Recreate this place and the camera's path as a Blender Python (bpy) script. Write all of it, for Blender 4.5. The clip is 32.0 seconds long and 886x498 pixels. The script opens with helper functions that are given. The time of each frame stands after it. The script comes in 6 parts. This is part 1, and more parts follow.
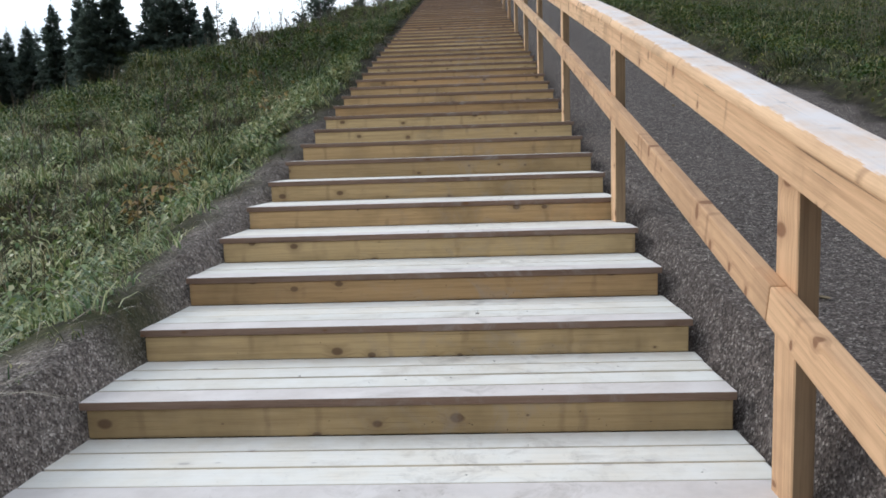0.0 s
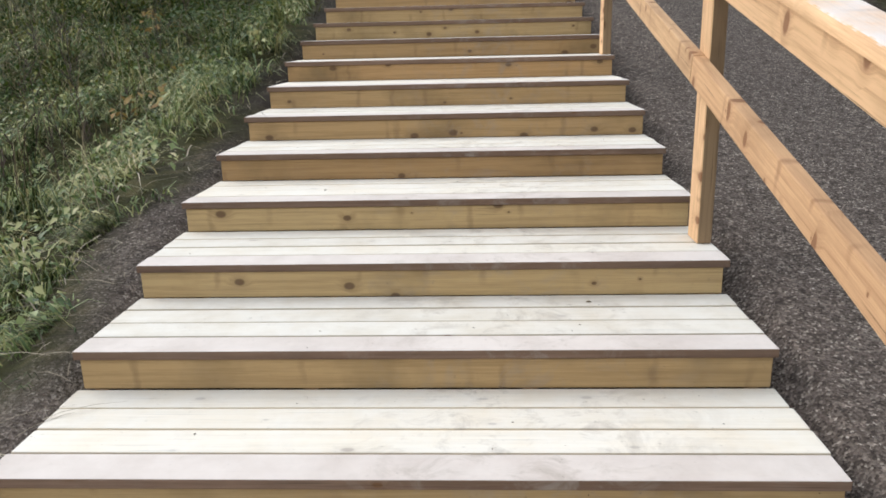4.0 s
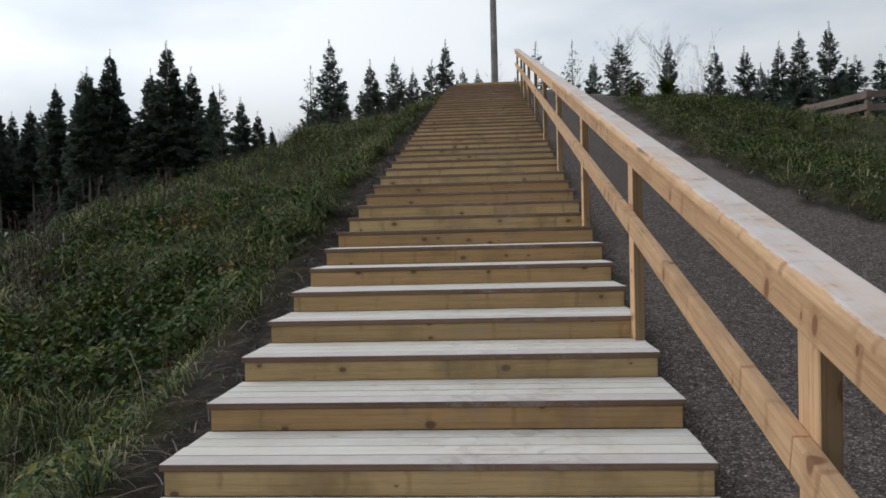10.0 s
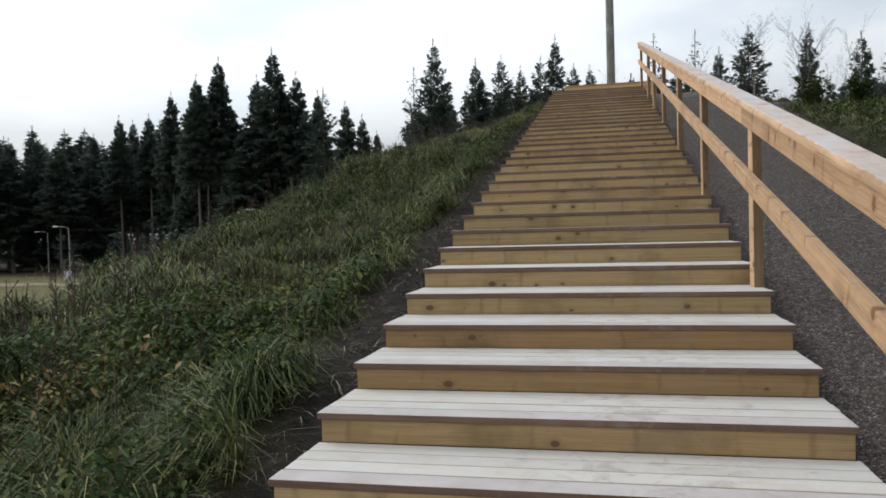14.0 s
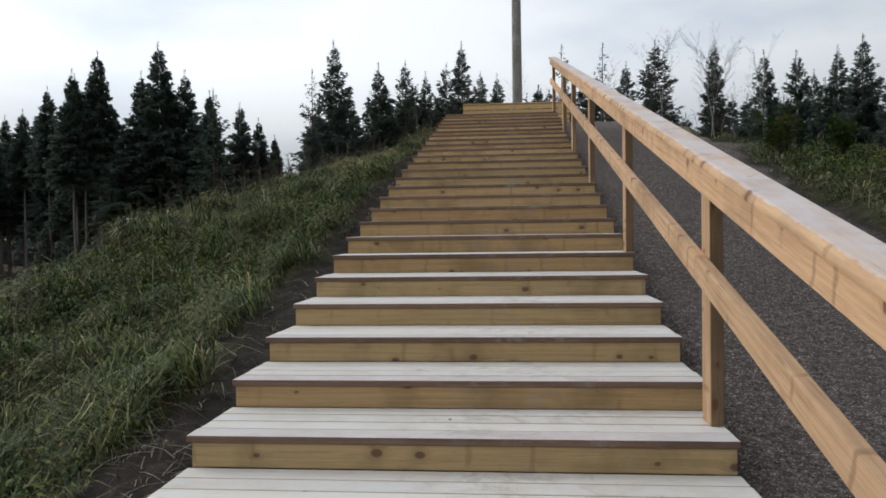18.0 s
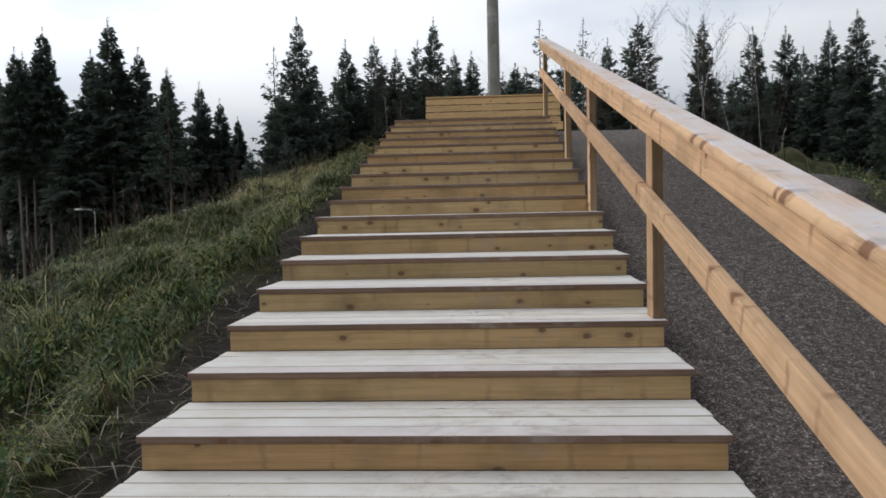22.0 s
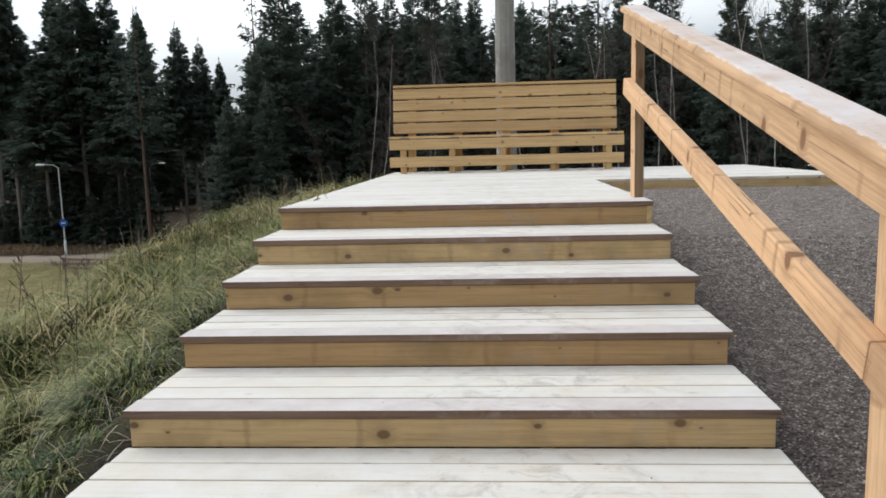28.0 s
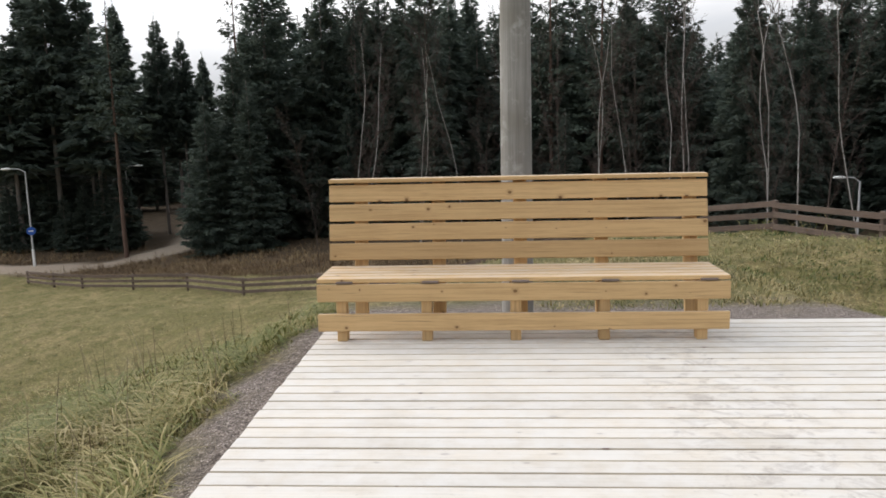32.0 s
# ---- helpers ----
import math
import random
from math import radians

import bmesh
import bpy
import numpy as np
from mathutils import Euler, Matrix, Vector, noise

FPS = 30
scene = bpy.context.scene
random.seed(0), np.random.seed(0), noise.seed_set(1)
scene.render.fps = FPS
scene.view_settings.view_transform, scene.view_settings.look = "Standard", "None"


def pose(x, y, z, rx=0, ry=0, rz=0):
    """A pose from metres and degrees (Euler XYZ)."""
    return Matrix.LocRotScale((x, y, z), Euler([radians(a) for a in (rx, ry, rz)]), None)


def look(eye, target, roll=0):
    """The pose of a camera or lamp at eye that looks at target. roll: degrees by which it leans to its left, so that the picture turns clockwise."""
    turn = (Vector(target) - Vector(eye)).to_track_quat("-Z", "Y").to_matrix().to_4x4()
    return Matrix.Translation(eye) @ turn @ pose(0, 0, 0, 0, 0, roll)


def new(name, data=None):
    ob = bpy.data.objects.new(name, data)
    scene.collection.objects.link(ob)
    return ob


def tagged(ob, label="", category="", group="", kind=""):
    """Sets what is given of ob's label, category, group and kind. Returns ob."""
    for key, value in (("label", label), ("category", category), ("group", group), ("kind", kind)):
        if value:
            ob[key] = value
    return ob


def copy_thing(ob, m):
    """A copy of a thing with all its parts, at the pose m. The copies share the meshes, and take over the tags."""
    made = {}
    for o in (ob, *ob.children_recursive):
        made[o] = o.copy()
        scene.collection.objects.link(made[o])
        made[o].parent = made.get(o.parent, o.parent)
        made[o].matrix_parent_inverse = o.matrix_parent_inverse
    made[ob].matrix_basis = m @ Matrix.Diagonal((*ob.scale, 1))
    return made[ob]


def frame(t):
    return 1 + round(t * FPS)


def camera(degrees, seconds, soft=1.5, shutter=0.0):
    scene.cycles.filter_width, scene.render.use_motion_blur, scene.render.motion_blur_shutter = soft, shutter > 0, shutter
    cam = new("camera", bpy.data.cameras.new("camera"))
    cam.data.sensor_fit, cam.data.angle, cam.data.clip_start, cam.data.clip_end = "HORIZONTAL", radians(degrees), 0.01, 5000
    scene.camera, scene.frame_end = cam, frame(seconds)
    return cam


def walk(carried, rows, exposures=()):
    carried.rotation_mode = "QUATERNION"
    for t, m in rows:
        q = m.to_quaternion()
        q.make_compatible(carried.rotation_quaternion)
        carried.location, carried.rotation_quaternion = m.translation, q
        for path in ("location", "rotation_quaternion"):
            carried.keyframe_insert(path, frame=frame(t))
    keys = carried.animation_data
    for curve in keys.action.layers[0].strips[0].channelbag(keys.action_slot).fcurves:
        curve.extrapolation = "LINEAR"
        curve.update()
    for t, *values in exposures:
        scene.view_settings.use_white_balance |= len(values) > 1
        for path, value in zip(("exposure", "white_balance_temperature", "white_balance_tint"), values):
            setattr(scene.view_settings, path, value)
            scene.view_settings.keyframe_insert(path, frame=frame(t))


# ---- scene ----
# camera: lens, then time, place, heading, tilt and lean along the walk
cam = camera(60.0, 32.0, soft=1.7)
PATH = [
    (0, 0.247, -31.987, -6.862, 2.30, -6.94, -1.74),
    (0.5, 0.218, -31.608, -6.741, 2.18, -7.27, -1.52),
    (1, 0.190, -31.184, -6.639, 2.30, -8.55, -1.58),
    (1.5, 0.169, -30.718, -6.537, 2.48, -10.77, -1.53),
    (2, 0.157, -30.221, -6.423, 2.73, -12.72, -1.55),
    (2.5, 0.152, -29.728, -6.297, 2.79, -14.12, -1.41),
    (5, 0.197, -27.448, -5.539, 2.09, -15.73, -1.18),
    (5.5, 0.187, -27.013, -5.398, 1.99, -14.69, -1.09),
    (6, 0.179, -26.578, -5.260, 2.04, -11.07, -1.18),
    (6.5, 0.182, -26.135, -5.129, 1.79, -7.81, -1.12),
    (7, 0.197, -25.681, -5.007, 1.83, -4.64, -1.21),
    (7.5, 0.217, -25.209, -4.890, 1.85, -2.38, -1.27),
    (8, 0.235, -24.723, -4.770, 2.13, -1.73, -1.35),
    (8.5, 0.249, -24.226, -4.645, 2.24, -1.52, -1.39),
    (9, 0.258, -23.727, -4.516, 2.46, -1.50, -1.42),
    (9.5, 0.263, -23.234, -4.384, 2.65, -1.52, -1.42),
    (10, 0.255, -22.753, -4.249, 3.91, -1.42, -1.42),
    (10.5, 0.238, -22.238, -4.126, 5.31, -1.46, -1.41),
    (11, 0.223, -21.708, -4.009, 7.98, -1.44, -1.41),
    (11.5, 0.211, -21.175, -3.890, 9.79, -1.55, -1.31),
    (12, 0.201, -20.640, -3.765, 10.92, -1.40, -1.24),
    (12.5, 0.193, -20.120, -3.633, 11.40, -1.43, -1.25),
    (13, 0.185, -19.641, -3.510, 11.58, -1.38, -1.23),
    (13.5, 0.186, -19.135, -3.380, 11.87, -1.33, -1.20),
    (14, 0.163, -18.578, -3.241, 12.11, -1.41, -1.47),
    (14.5, 0.182, -18.071, -3.107, 12.13, -1.43, -1.44),
    (16.5, 0.172, -16.079, -2.611, 9.62, -1.30, -1.09),
    (17, 0.207, -15.546, -2.495, 7.68, -1.32, -1.03),
    (17.5, 0.221, -15.040, -2.357, 6.33, -1.31, -0.92),
    (18, 0.233, -14.530, -2.216, 5.30, -1.29, -0.80),
    (18.5, 0.250, -14.011, -2.087, 4.71, -1.28, -0.65),
    (19, 0.247, -13.465, -1.962, 4.16, -1.50, -0.80),
    (19.5, 0.238, -12.905, -1.835, 3.84, -1.84, -1.00),
    (20, 0.241, -12.415, -1.709, 3.64, -2.21, -1.01),
    (20.5, 0.224, -11.906, -1.574, 3.62, -2.56, -1.28),
    (21, 0.241, -11.429, -1.442, 3.59, -2.76, -1.18),
    (21.5, 0.231, -10.912, -1.335, 3.57, -2.84, -1.22),
    (22, 0.236, -10.411, -1.206, 3.54, -3.01, -1.24),
    (22.5, 0.236, -9.911, -1.073, 3.49, -3.24, -1.29),
    (23, 0.259, -9.417, -0.944, 3.51, -3.49, -1.36),
    (23.5, 0.251, -8.952, -0.832, 3.54, -3.61, -1.44),
    (24, 0.244, -8.443, -0.724, 3.40, -3.93, -1.38),
    (24.5, 0.213, -7.897, -0.579, 3.30, -5.11, -1.43),
    (26.5, 0.177, -5.805, -0.067, 3.31, -6.94, -1.32),
    (27, 0.173, -5.323, 0.069, 3.38, -7.23, -1.38),
    (27.5, 0.174, -4.796, 0.207, 3.47, -7.69, -1.38),
    (28, 0.172, -4.283, 0.341, 3.66, -7.83, -1.44),
    (28.5, 0.168, -3.778, 0.472, 3.61, -7.96, -1.27),
    (29, 0.161, -3.277, 0.602, 3.61, -8.11, -1.26),
    (29.5, 0.149, -2.770, 0.737, 3.43, -8.19, -1.14),
    (30, 0.131, -2.270, 0.882, 3.48, -8.26, -1.20),
    (30.5, 0.109, -1.756, 1.052, 3.41, -8.39, -1.17),
    (31, 0.092, -1.235, 1.212, 3.35, -8.85, -1.32),
    (31.5, 0.093, -0.737, 1.315, 3.35, -8.71, -1.24),
    (32, 0.127, -0.284, 1.366, 3.35, -8.55, -1.28),
]
walk(cam, [(t, pose(x, y, z, 90 + p, -r, w)) for t, x, y, z, w, p, r in PATH],
     [(0, 0.12, 6050, 8), (1, 0.36, 6150, 7), (2.5, 0.38, 6650, 9), (6, 0.36, 6600, 9), (7, 0.06, 6400, 8), (9, -0.52, 6400, 9), (11, -0.45, 6400, 9), (13, -0.28, 6400, 9),
      (18, -0.42, 6400, 10), (23, -0.29, 6400, 11), (26.5, -0.02, 6350, 9), (28, 0.15, 6450, 9), (30, 0.18, 6550, 10), (31, 0.16, 6550, 11), (32, 0.27, 6750, 13)])

# ---- sky, sun and exposure: a bright overcast, lightest to the left ----
def overcast():
    world = bpy.data.worlds.new("overcast_sky")
    scene.world = world
    world.use_nodes = True
    nt = world.node_tree
    nt.nodes.clear()
    out = nt.nodes.new("ShaderNodeOutputWorld")
    bg = nt.nodes.new("ShaderNodeBackground")
    sky = nt.nodes.new("ShaderNodeTexSky")
    sky.sky_type = "NISHITA"
    sky.sun_disc = False
    sky.sun_elevation = radians(34)
    sky.sun_rotation = radians(-62)
    sky.air_density, sky.dust_density, sky.ozone_density = 1.0, 3.0, 1.0
    co = nt.nodes.new("ShaderNodeTexCoord")
    mp = nt.nodes.new("ShaderNodeMapping")
    mp.inputs["Scale"].default_value = (1.0, 1.0, 3.2)
    cloud = nt.nodes.new("ShaderNodeTexNoise")
    cloud.inputs["Scale"].default_value = 1.7
    cloud.inputs["Detail"].default_value = 6.0
    cloud.inputs["Roughness"].default_value = 0.5
    nt.links.new(co.outputs["Generated"], mp.inputs["Vector"])
    nt.links.new(mp.outputs["Vector"], cloud.inputs["Vector"])
    ramp = nt.nodes.new("ShaderNodeValToRGB")
    ramp.color_ramp.elements[0].position, ramp.color_ramp.elements[1].position = 0.38, 0.62
    ramp.color_ramp.elements[0].color = (4.9, 5.7, 6.7, 1)
    ramp.color_ramp.elements[1].color = (8.6, 8.9, 9.2, 1)
    nt.links.new(cloud.outputs["Fac"], ramp.inputs["Fac"])
    # the cloud deck is thinner, and so lighter, towards the sun behind it
    sun_dir = nt.nodes.new("ShaderNodeVectorMath")
    sun_dir.operation = "DOT_PRODUCT"
    sun_dir.inputs[1].default_value = (-0.73, 0.39, 0.56)
    nrm = nt.nodes.new("ShaderNodeVectorMath")
    nrm.operation = "NORMALIZE"
    nt.links.new(co.outputs["Generated"], nrm.inputs[0])
    nt.links.new(nrm.outputs["Vector"], sun_dir.inputs[0])
    glow = nt.nodes.new("ShaderNodeMapRange")
    glow.inputs["From Min"].default_value, glow.inputs["From Max"].default_value = -0.6, 0.95
    glow.inputs["To Min"].default_value, glow.inputs["To Max"].default_value = 0.4, 1.7
    nt.links.new(sun_dir.outputs["Value"], glow.inputs["Value"])
    # an overcast sky is lightest overhead
    height = nt.nodes.new("ShaderNodeSeparateXYZ")
    nt.links.new(nrm.outputs["Vector"], height.inputs[0])
    zenith = nt.nodes.new("ShaderNodeMapRange")
    zenith.interpolation_type = "SMOOTHSTEP"
    zenith.inputs["From Min"].default_value, zenith.inputs["From Max"].default_value = 0.03, 0.23
    zenith.inputs["To Min"].default_value, zenith.inputs["To Max"].default_value = 0.46, 1.06
    nt.links.new(height.outputs["Z"], zenith.inputs["Value"])
    both = nt.nodes.new("ShaderNodeMath")
    both.operation = "MULTIPLY"
    nt.links.new(glow.outputs["Result"], both.inputs[0])
    nt.links.new(zenith.outputs["Result"], both.inputs[1])
    lit = nt.nodes.new("ShaderNodeVectorMath")
    lit.operation = "SCALE"
    nt.links.new(ramp.outputs["Color"], lit.inputs[0])
    nt.links.new(both.outputs["Value"], lit.inputs["Scale"])
    mix = nt.nodes.new("ShaderNodeMix")
    mix.data_type = "RGBA"
    mix.inputs["Factor"].default_value = 0.88
    nt.links.new(sky.outputs["Color"], mix.inputs["A"])
    nt.links.new(lit.outputs["Vector"], mix.inputs["B"])
    nt.links.new(mix.outputs["Result"], bg.inputs["Color"])
    bg.inputs["Strength"].default_value = 0.11
    nt.links.new(bg.outputs["Background"], out.inputs["Surface"])
    lamp = bpy.data.lights.new("sun", "SUN")
    lamp.energy, lamp.angle, lamp.color = 1.0, radians(30), (1.0, 0.96, 0.9)
    sun = new("sun", lamp)
    sun.matrix_world = look((-36, 20, 30), (0, 0, 0))


overcast()


# ---- materials ----
def mat_nodes(name):
    m = bpy.data.materials.new(name)
    m.use_nodes = True
    nt = m.node_tree
    return m, nt, nt.nodes["Principled BSDF"]


def link(nt, a, b):
    nt.links.new(a, b)


def node(nt, kind, **kw):
    n = nt.nodes.new(kind)
    for k, v in kw.items():
        n.inputs[k].default_value = v
    return n


def math_node(nt, op, a, b=None, c=None):
    n = nt.nodes.new("ShaderNodeMath")
    n.operation = op
    for i, v in enumerate((a, b, c)):
        if v is None:
            continue
        if isinstance(v, (int, float)):
            n.inputs[i].default_value = v
        else:
            nt.links.new(v, n.inputs[i])
    return n.outputs[0]


def ramp_node(nt, fac, stops):
    n = nt.nodes.new("ShaderNodeValToRGB")
    el = n.color_ramp.elements
    while len(el) < len(stops):
        el.new(0.5)
    for e, (p, c) in zip(el, stops):
        e.position = p
        e.color = (*c, 1) if len(c) == 3 else c
    nt.links.new(fac, n.inputs["Fac"])
    return n.outputs["Color"]


def mix_rgb(nt, fac, a, b, blend="MIX"):
    n = nt.nodes.new("ShaderNodeMix")
    n.data_type = "RGBA"
    n.blend_type = blend
    for sock, v in ((n.inputs["Factor"], fac), (n.inputs["A"], a), (n.inputs["B"], b)):
        if isinstance(v, (int, float)):
            sock.default_value = v
        elif isinstance(v, tuple):
            sock.default_value = (*v, 1) if len(v) == 3 else v
        else:
            nt.links.new(v, sock)
    return n.outputs["Result"]


def wood(name, dark, light, knot=(0.16, 0.08, 0.035), frost=0.0, frost_col=(0.8, 0.78, 0.76), rough=0.75, knots=1.0, stain=0.3, bump=0.25, cell=(3.6, 7.5), share=0.75, cracks=0.5, spikes=0.0, redden=0.0, even=0.35, scuff=0.0, ragged_at=0.0):
    """Sawn softwood whose grain runs along the board's own x, with knots, stains and a frost on what faces up."""
    m, nt, bsdf = mat_nodes(name)
    co = nt.nodes.new("ShaderNodeTexCoord")
    info = nt.nodes.new("ShaderNodeObjectInfo")
    shift = nt.nodes.new("ShaderNodeVectorMath")
    shift.operation = "SCALE"
    shift.inputs[0].default_value = (37.0, 91.0, 53.0)
    link(nt, info.outputs["Random"], shift.inputs["Scale"])
    at = nt.nodes.new("ShaderNodeVectorMath")
    link(nt, co.outputs["Object"], at.inputs[0])
    link(nt, shift.outputs["Vector"], at.inputs[1])
    sep = nt.nodes.new("ShaderNodeSeparateXYZ")
    link(nt, at.outputs["Vector"], sep.inputs[0])
    plain = nt.nodes.new("ShaderNodeSeparateXYZ")
    link(nt, co.outputs["Object"], plain.inputs[0])
    side = math_node(nt, "ADD", sep.outputs["Y"], sep.outputs["Z"])
    # knots
    kv = nt.nodes.new("ShaderNodeCombineXYZ")
    link(nt, math_node(nt, "MULTIPLY", sep.outputs["X"], cell[0]), kv.inputs["X"])
    link(nt, math_node(nt, "MULTIPLY", side, cell[1]), kv.inputs["Y"])
    vor = nt.nodes.new("ShaderNodeTexVoronoi")
    vor.voronoi_dimensions = "2D"
    vor.inputs["Scale"].default_value = 1.0
    link(nt, kv.outputs[0], vor.inputs["Vector"])
    size = nt.nodes.new("ShaderNodeSeparateColor")
    link(nt, vor.outputs["Color"], size.inputs["Color"])
    rad = math_node(nt, "MULTIPLY_ADD", size.outputs["Red"], 0.12 * knots, 0.015)
    # only a share of the cells holds a knot
    rad = math_node(nt, "MULTIPLY", rad, math_node(nt, "LESS_THAN", size.outputs["Green"], share))
    near = math_node(nt, "DIVIDE", vor.outputs["Distance"], math_node(nt, "MAXIMUM", rad, 0.0005))
    kfac = nt.nodes.new("ShaderNodeMapRange")
    kfac.interpolation_type = "SMOOTHSTEP"
    for k, v in (("From Min", 0.7), ("From Max", 1.25), ("To Min", 1.0), ("To Max", 0.0)):
        kfac.inputs[k].default_value = v
    link(nt, near, kfac.inputs["Value"])
    halo = nt.nodes.new("ShaderNodeMapRange")
    halo.interpolation_type = "SMOOTHSTEP"
    for k, v in (("From Min", 0.6), ("From Max", 3.2), ("To Min", 1.0), ("To Max", 0.0)):
        halo.inputs[k].default_value = v
    link(nt, near, halo.inputs["Value"])
    # grain bends round the knots
    gv = nt.nodes.new("ShaderNodeCombineXYZ")
    link(nt, math_node(nt, "MULTIPLY", sep.outputs["X"], 0.9), gv.inputs["X"])
    bent = math_node(nt, "MULTIPLY_ADD", halo.outputs["Result"], 0.02, side)
    link(nt, math_node(nt, "MULTIPLY", bent, 34.0), gv.inputs["Y"])
    link(nt, math_node(nt, "MULTIPLY", sep.outputs["Z"], 6.0), gv.inputs["Z"])
    grain = node(nt, "ShaderNodeTexNoise", Scale=1.6, Detail=5.0, Roughness=0.62, Distortion=0.5)
    link(nt, gv.outputs[0], grain.inputs["Vector"])
    fine = nt.nodes.new("ShaderNodeVectorMath")
    fine.operation = "MULTIPLY"
    fine.inputs[1].default_value = (9, 260, 260)
    link(nt, at.outputs["Vector"], fine.inputs[0])
    fibre = node(nt, "ShaderNodeTexNoise", Scale=1.0, Detail=3.0, Roughness=0.6)
    link(nt, fine.outputs["Vector"], fibre.inputs["Vector"])
    g = math_node(nt, "MULTIPLY_ADD", fibre.outputs["Fac"], 0.35, math_node(nt, "MULTIPLY", grain.outputs["Fac"], 0.75))
    col = ramp_node(nt, g, [(0.32, dark), (0.62, light)])
    # each board a little lighter or darker than the next
    tone = math_node(nt, "MULTIPLY_ADD", info.outputs["Random"], 0.3, 0.86)
    hsv = nt.nodes.new("ShaderNodeHueSaturation")
    link(nt, tone, hsv.inputs["Value"])
    link(nt, col, hsv.inputs["Color"])
    if redden:
        # some boards are of redder heartwood
        pick = math_node(nt, "FRACT", math_node(nt, "MULTIPLY", info.outputs["Random"], 17.3))
        pick = math_node(nt, "MULTIPLY", math_node(nt, "MULTIPLY", pick, pick), redden)
        ruddy = mix_rgb(nt, pick, hsv.outputs["Color"], (0.84, 0.68, 0.60), "MULTIPLY")
    else:
        ruddy = hsv.outputs["Color"]
    blotch = node(nt, "ShaderNodeTexNoise", Scale=2.3, Detail=4.0, Roughness=0.6)
    link(nt, at.outputs["Vector"], blotch.inputs["Vector"])
    stained = ramp_node(nt, blotch.outputs["Fac"], [(0.5, (0, 0, 0)), (0.75, (1, 1, 1))])
    worn = mix_rgb(nt, math_node(nt, "MULTIPLY", stained, stain), ruddy, tuple(0.55 * c for c in dark))
    warm = mix_rgb(nt, math_node(nt, "MULTIPLY", halo.outputs["Result"], 0.38), worn, tuple(0.5 * d + 0.5 * k for d, k in zip(dark, knot)))
    woody = mix_rgb(nt, math_node(nt, "MULTIPLY", kfac.outputs["Result"], 0.85), warm, knot)
    # drying cracks: short dark lines along the grain
    cv = nt.nodes.new("ShaderNodeCombineXYZ")
    link(nt, math_node(nt, "MULTIPLY", sep.outputs["X"], 2.2), cv.inputs["X"])
    link(nt, math_node(nt, "MULTIPLY", side, 110.0), cv.inputs["Y"])
    split = node(nt, "ShaderNodeTexNoise", Scale=1.0, Detail=2.0, Roughness=0.5)
    link(nt, cv.outputs[0], split.inputs["Vector"])
    woody = mix_rgb(nt, math_node(nt, "MULTIPLY", ramp_node(nt, split.outputs["Fac"], [(0.66, (0, 0, 0)), (0.72, (1, 1, 1))]), cracks), woody, tuple(0.3 * c for c in dark))
    if spikes:
        # knots sawn lengthwise: dark streaks across the grain
        wander = node(nt, "ShaderNodeTexNoise", Scale=14.0, Detail=3.0, Roughness=0.6)
        link(nt, at.outputs["Vector"], wander.inputs["Vector"])
        row = nt.nodes.new("ShaderNodeTexVoronoi")
        row.voronoi_dimensions = "1D"
        row.inputs["Scale"].default_value = 1.0
        link(nt, math_node(nt, "MULTIPLY_ADD", wander.outputs["Fac"], 0.16, math_node(nt, "MULTIPLY", sep.outputs["X"], 3.4)), row.inputs["W"])
        streak = ramp_node(nt, row.outputs["Distance"], [(0.0, (1, 1, 1)), (0.028, (0.7, 0.7, 0.7)), (0.055, (0, 0, 0))])
        part_way = node(nt, "ShaderNodeTexNoise", Scale=6.0, Detail=2.0)
        link(nt, at.outputs["Vector"], part_way.inputs["Vector"])
        some = ramp_node(nt, part_way.outputs["Fac"], [(0.45, (0, 0, 0)), (0.58, (1, 1, 1))])
        woody = mix_rgb(nt, math_node(nt, "MULTIPLY", math_node(nt, "MULTIPLY", streak, some), spikes), woody, knot)
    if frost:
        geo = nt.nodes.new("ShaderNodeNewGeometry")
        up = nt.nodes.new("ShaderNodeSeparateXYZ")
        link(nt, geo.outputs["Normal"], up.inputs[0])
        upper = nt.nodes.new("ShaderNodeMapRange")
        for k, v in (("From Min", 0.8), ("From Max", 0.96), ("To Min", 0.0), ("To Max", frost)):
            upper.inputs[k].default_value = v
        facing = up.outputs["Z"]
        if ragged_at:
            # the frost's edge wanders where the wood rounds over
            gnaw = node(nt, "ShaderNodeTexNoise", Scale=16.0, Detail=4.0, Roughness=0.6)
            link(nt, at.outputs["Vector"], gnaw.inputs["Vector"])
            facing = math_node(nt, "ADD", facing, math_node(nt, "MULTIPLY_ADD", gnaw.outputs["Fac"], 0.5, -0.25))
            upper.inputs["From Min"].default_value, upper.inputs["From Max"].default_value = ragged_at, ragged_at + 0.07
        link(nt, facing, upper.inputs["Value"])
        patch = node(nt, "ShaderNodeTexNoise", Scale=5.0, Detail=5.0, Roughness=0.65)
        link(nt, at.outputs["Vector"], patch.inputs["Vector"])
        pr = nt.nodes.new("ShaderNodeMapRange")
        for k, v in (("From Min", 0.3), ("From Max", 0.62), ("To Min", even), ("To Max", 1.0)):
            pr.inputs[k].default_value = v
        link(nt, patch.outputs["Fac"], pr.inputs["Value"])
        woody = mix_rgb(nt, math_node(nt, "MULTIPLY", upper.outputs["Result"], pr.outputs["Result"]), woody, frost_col)
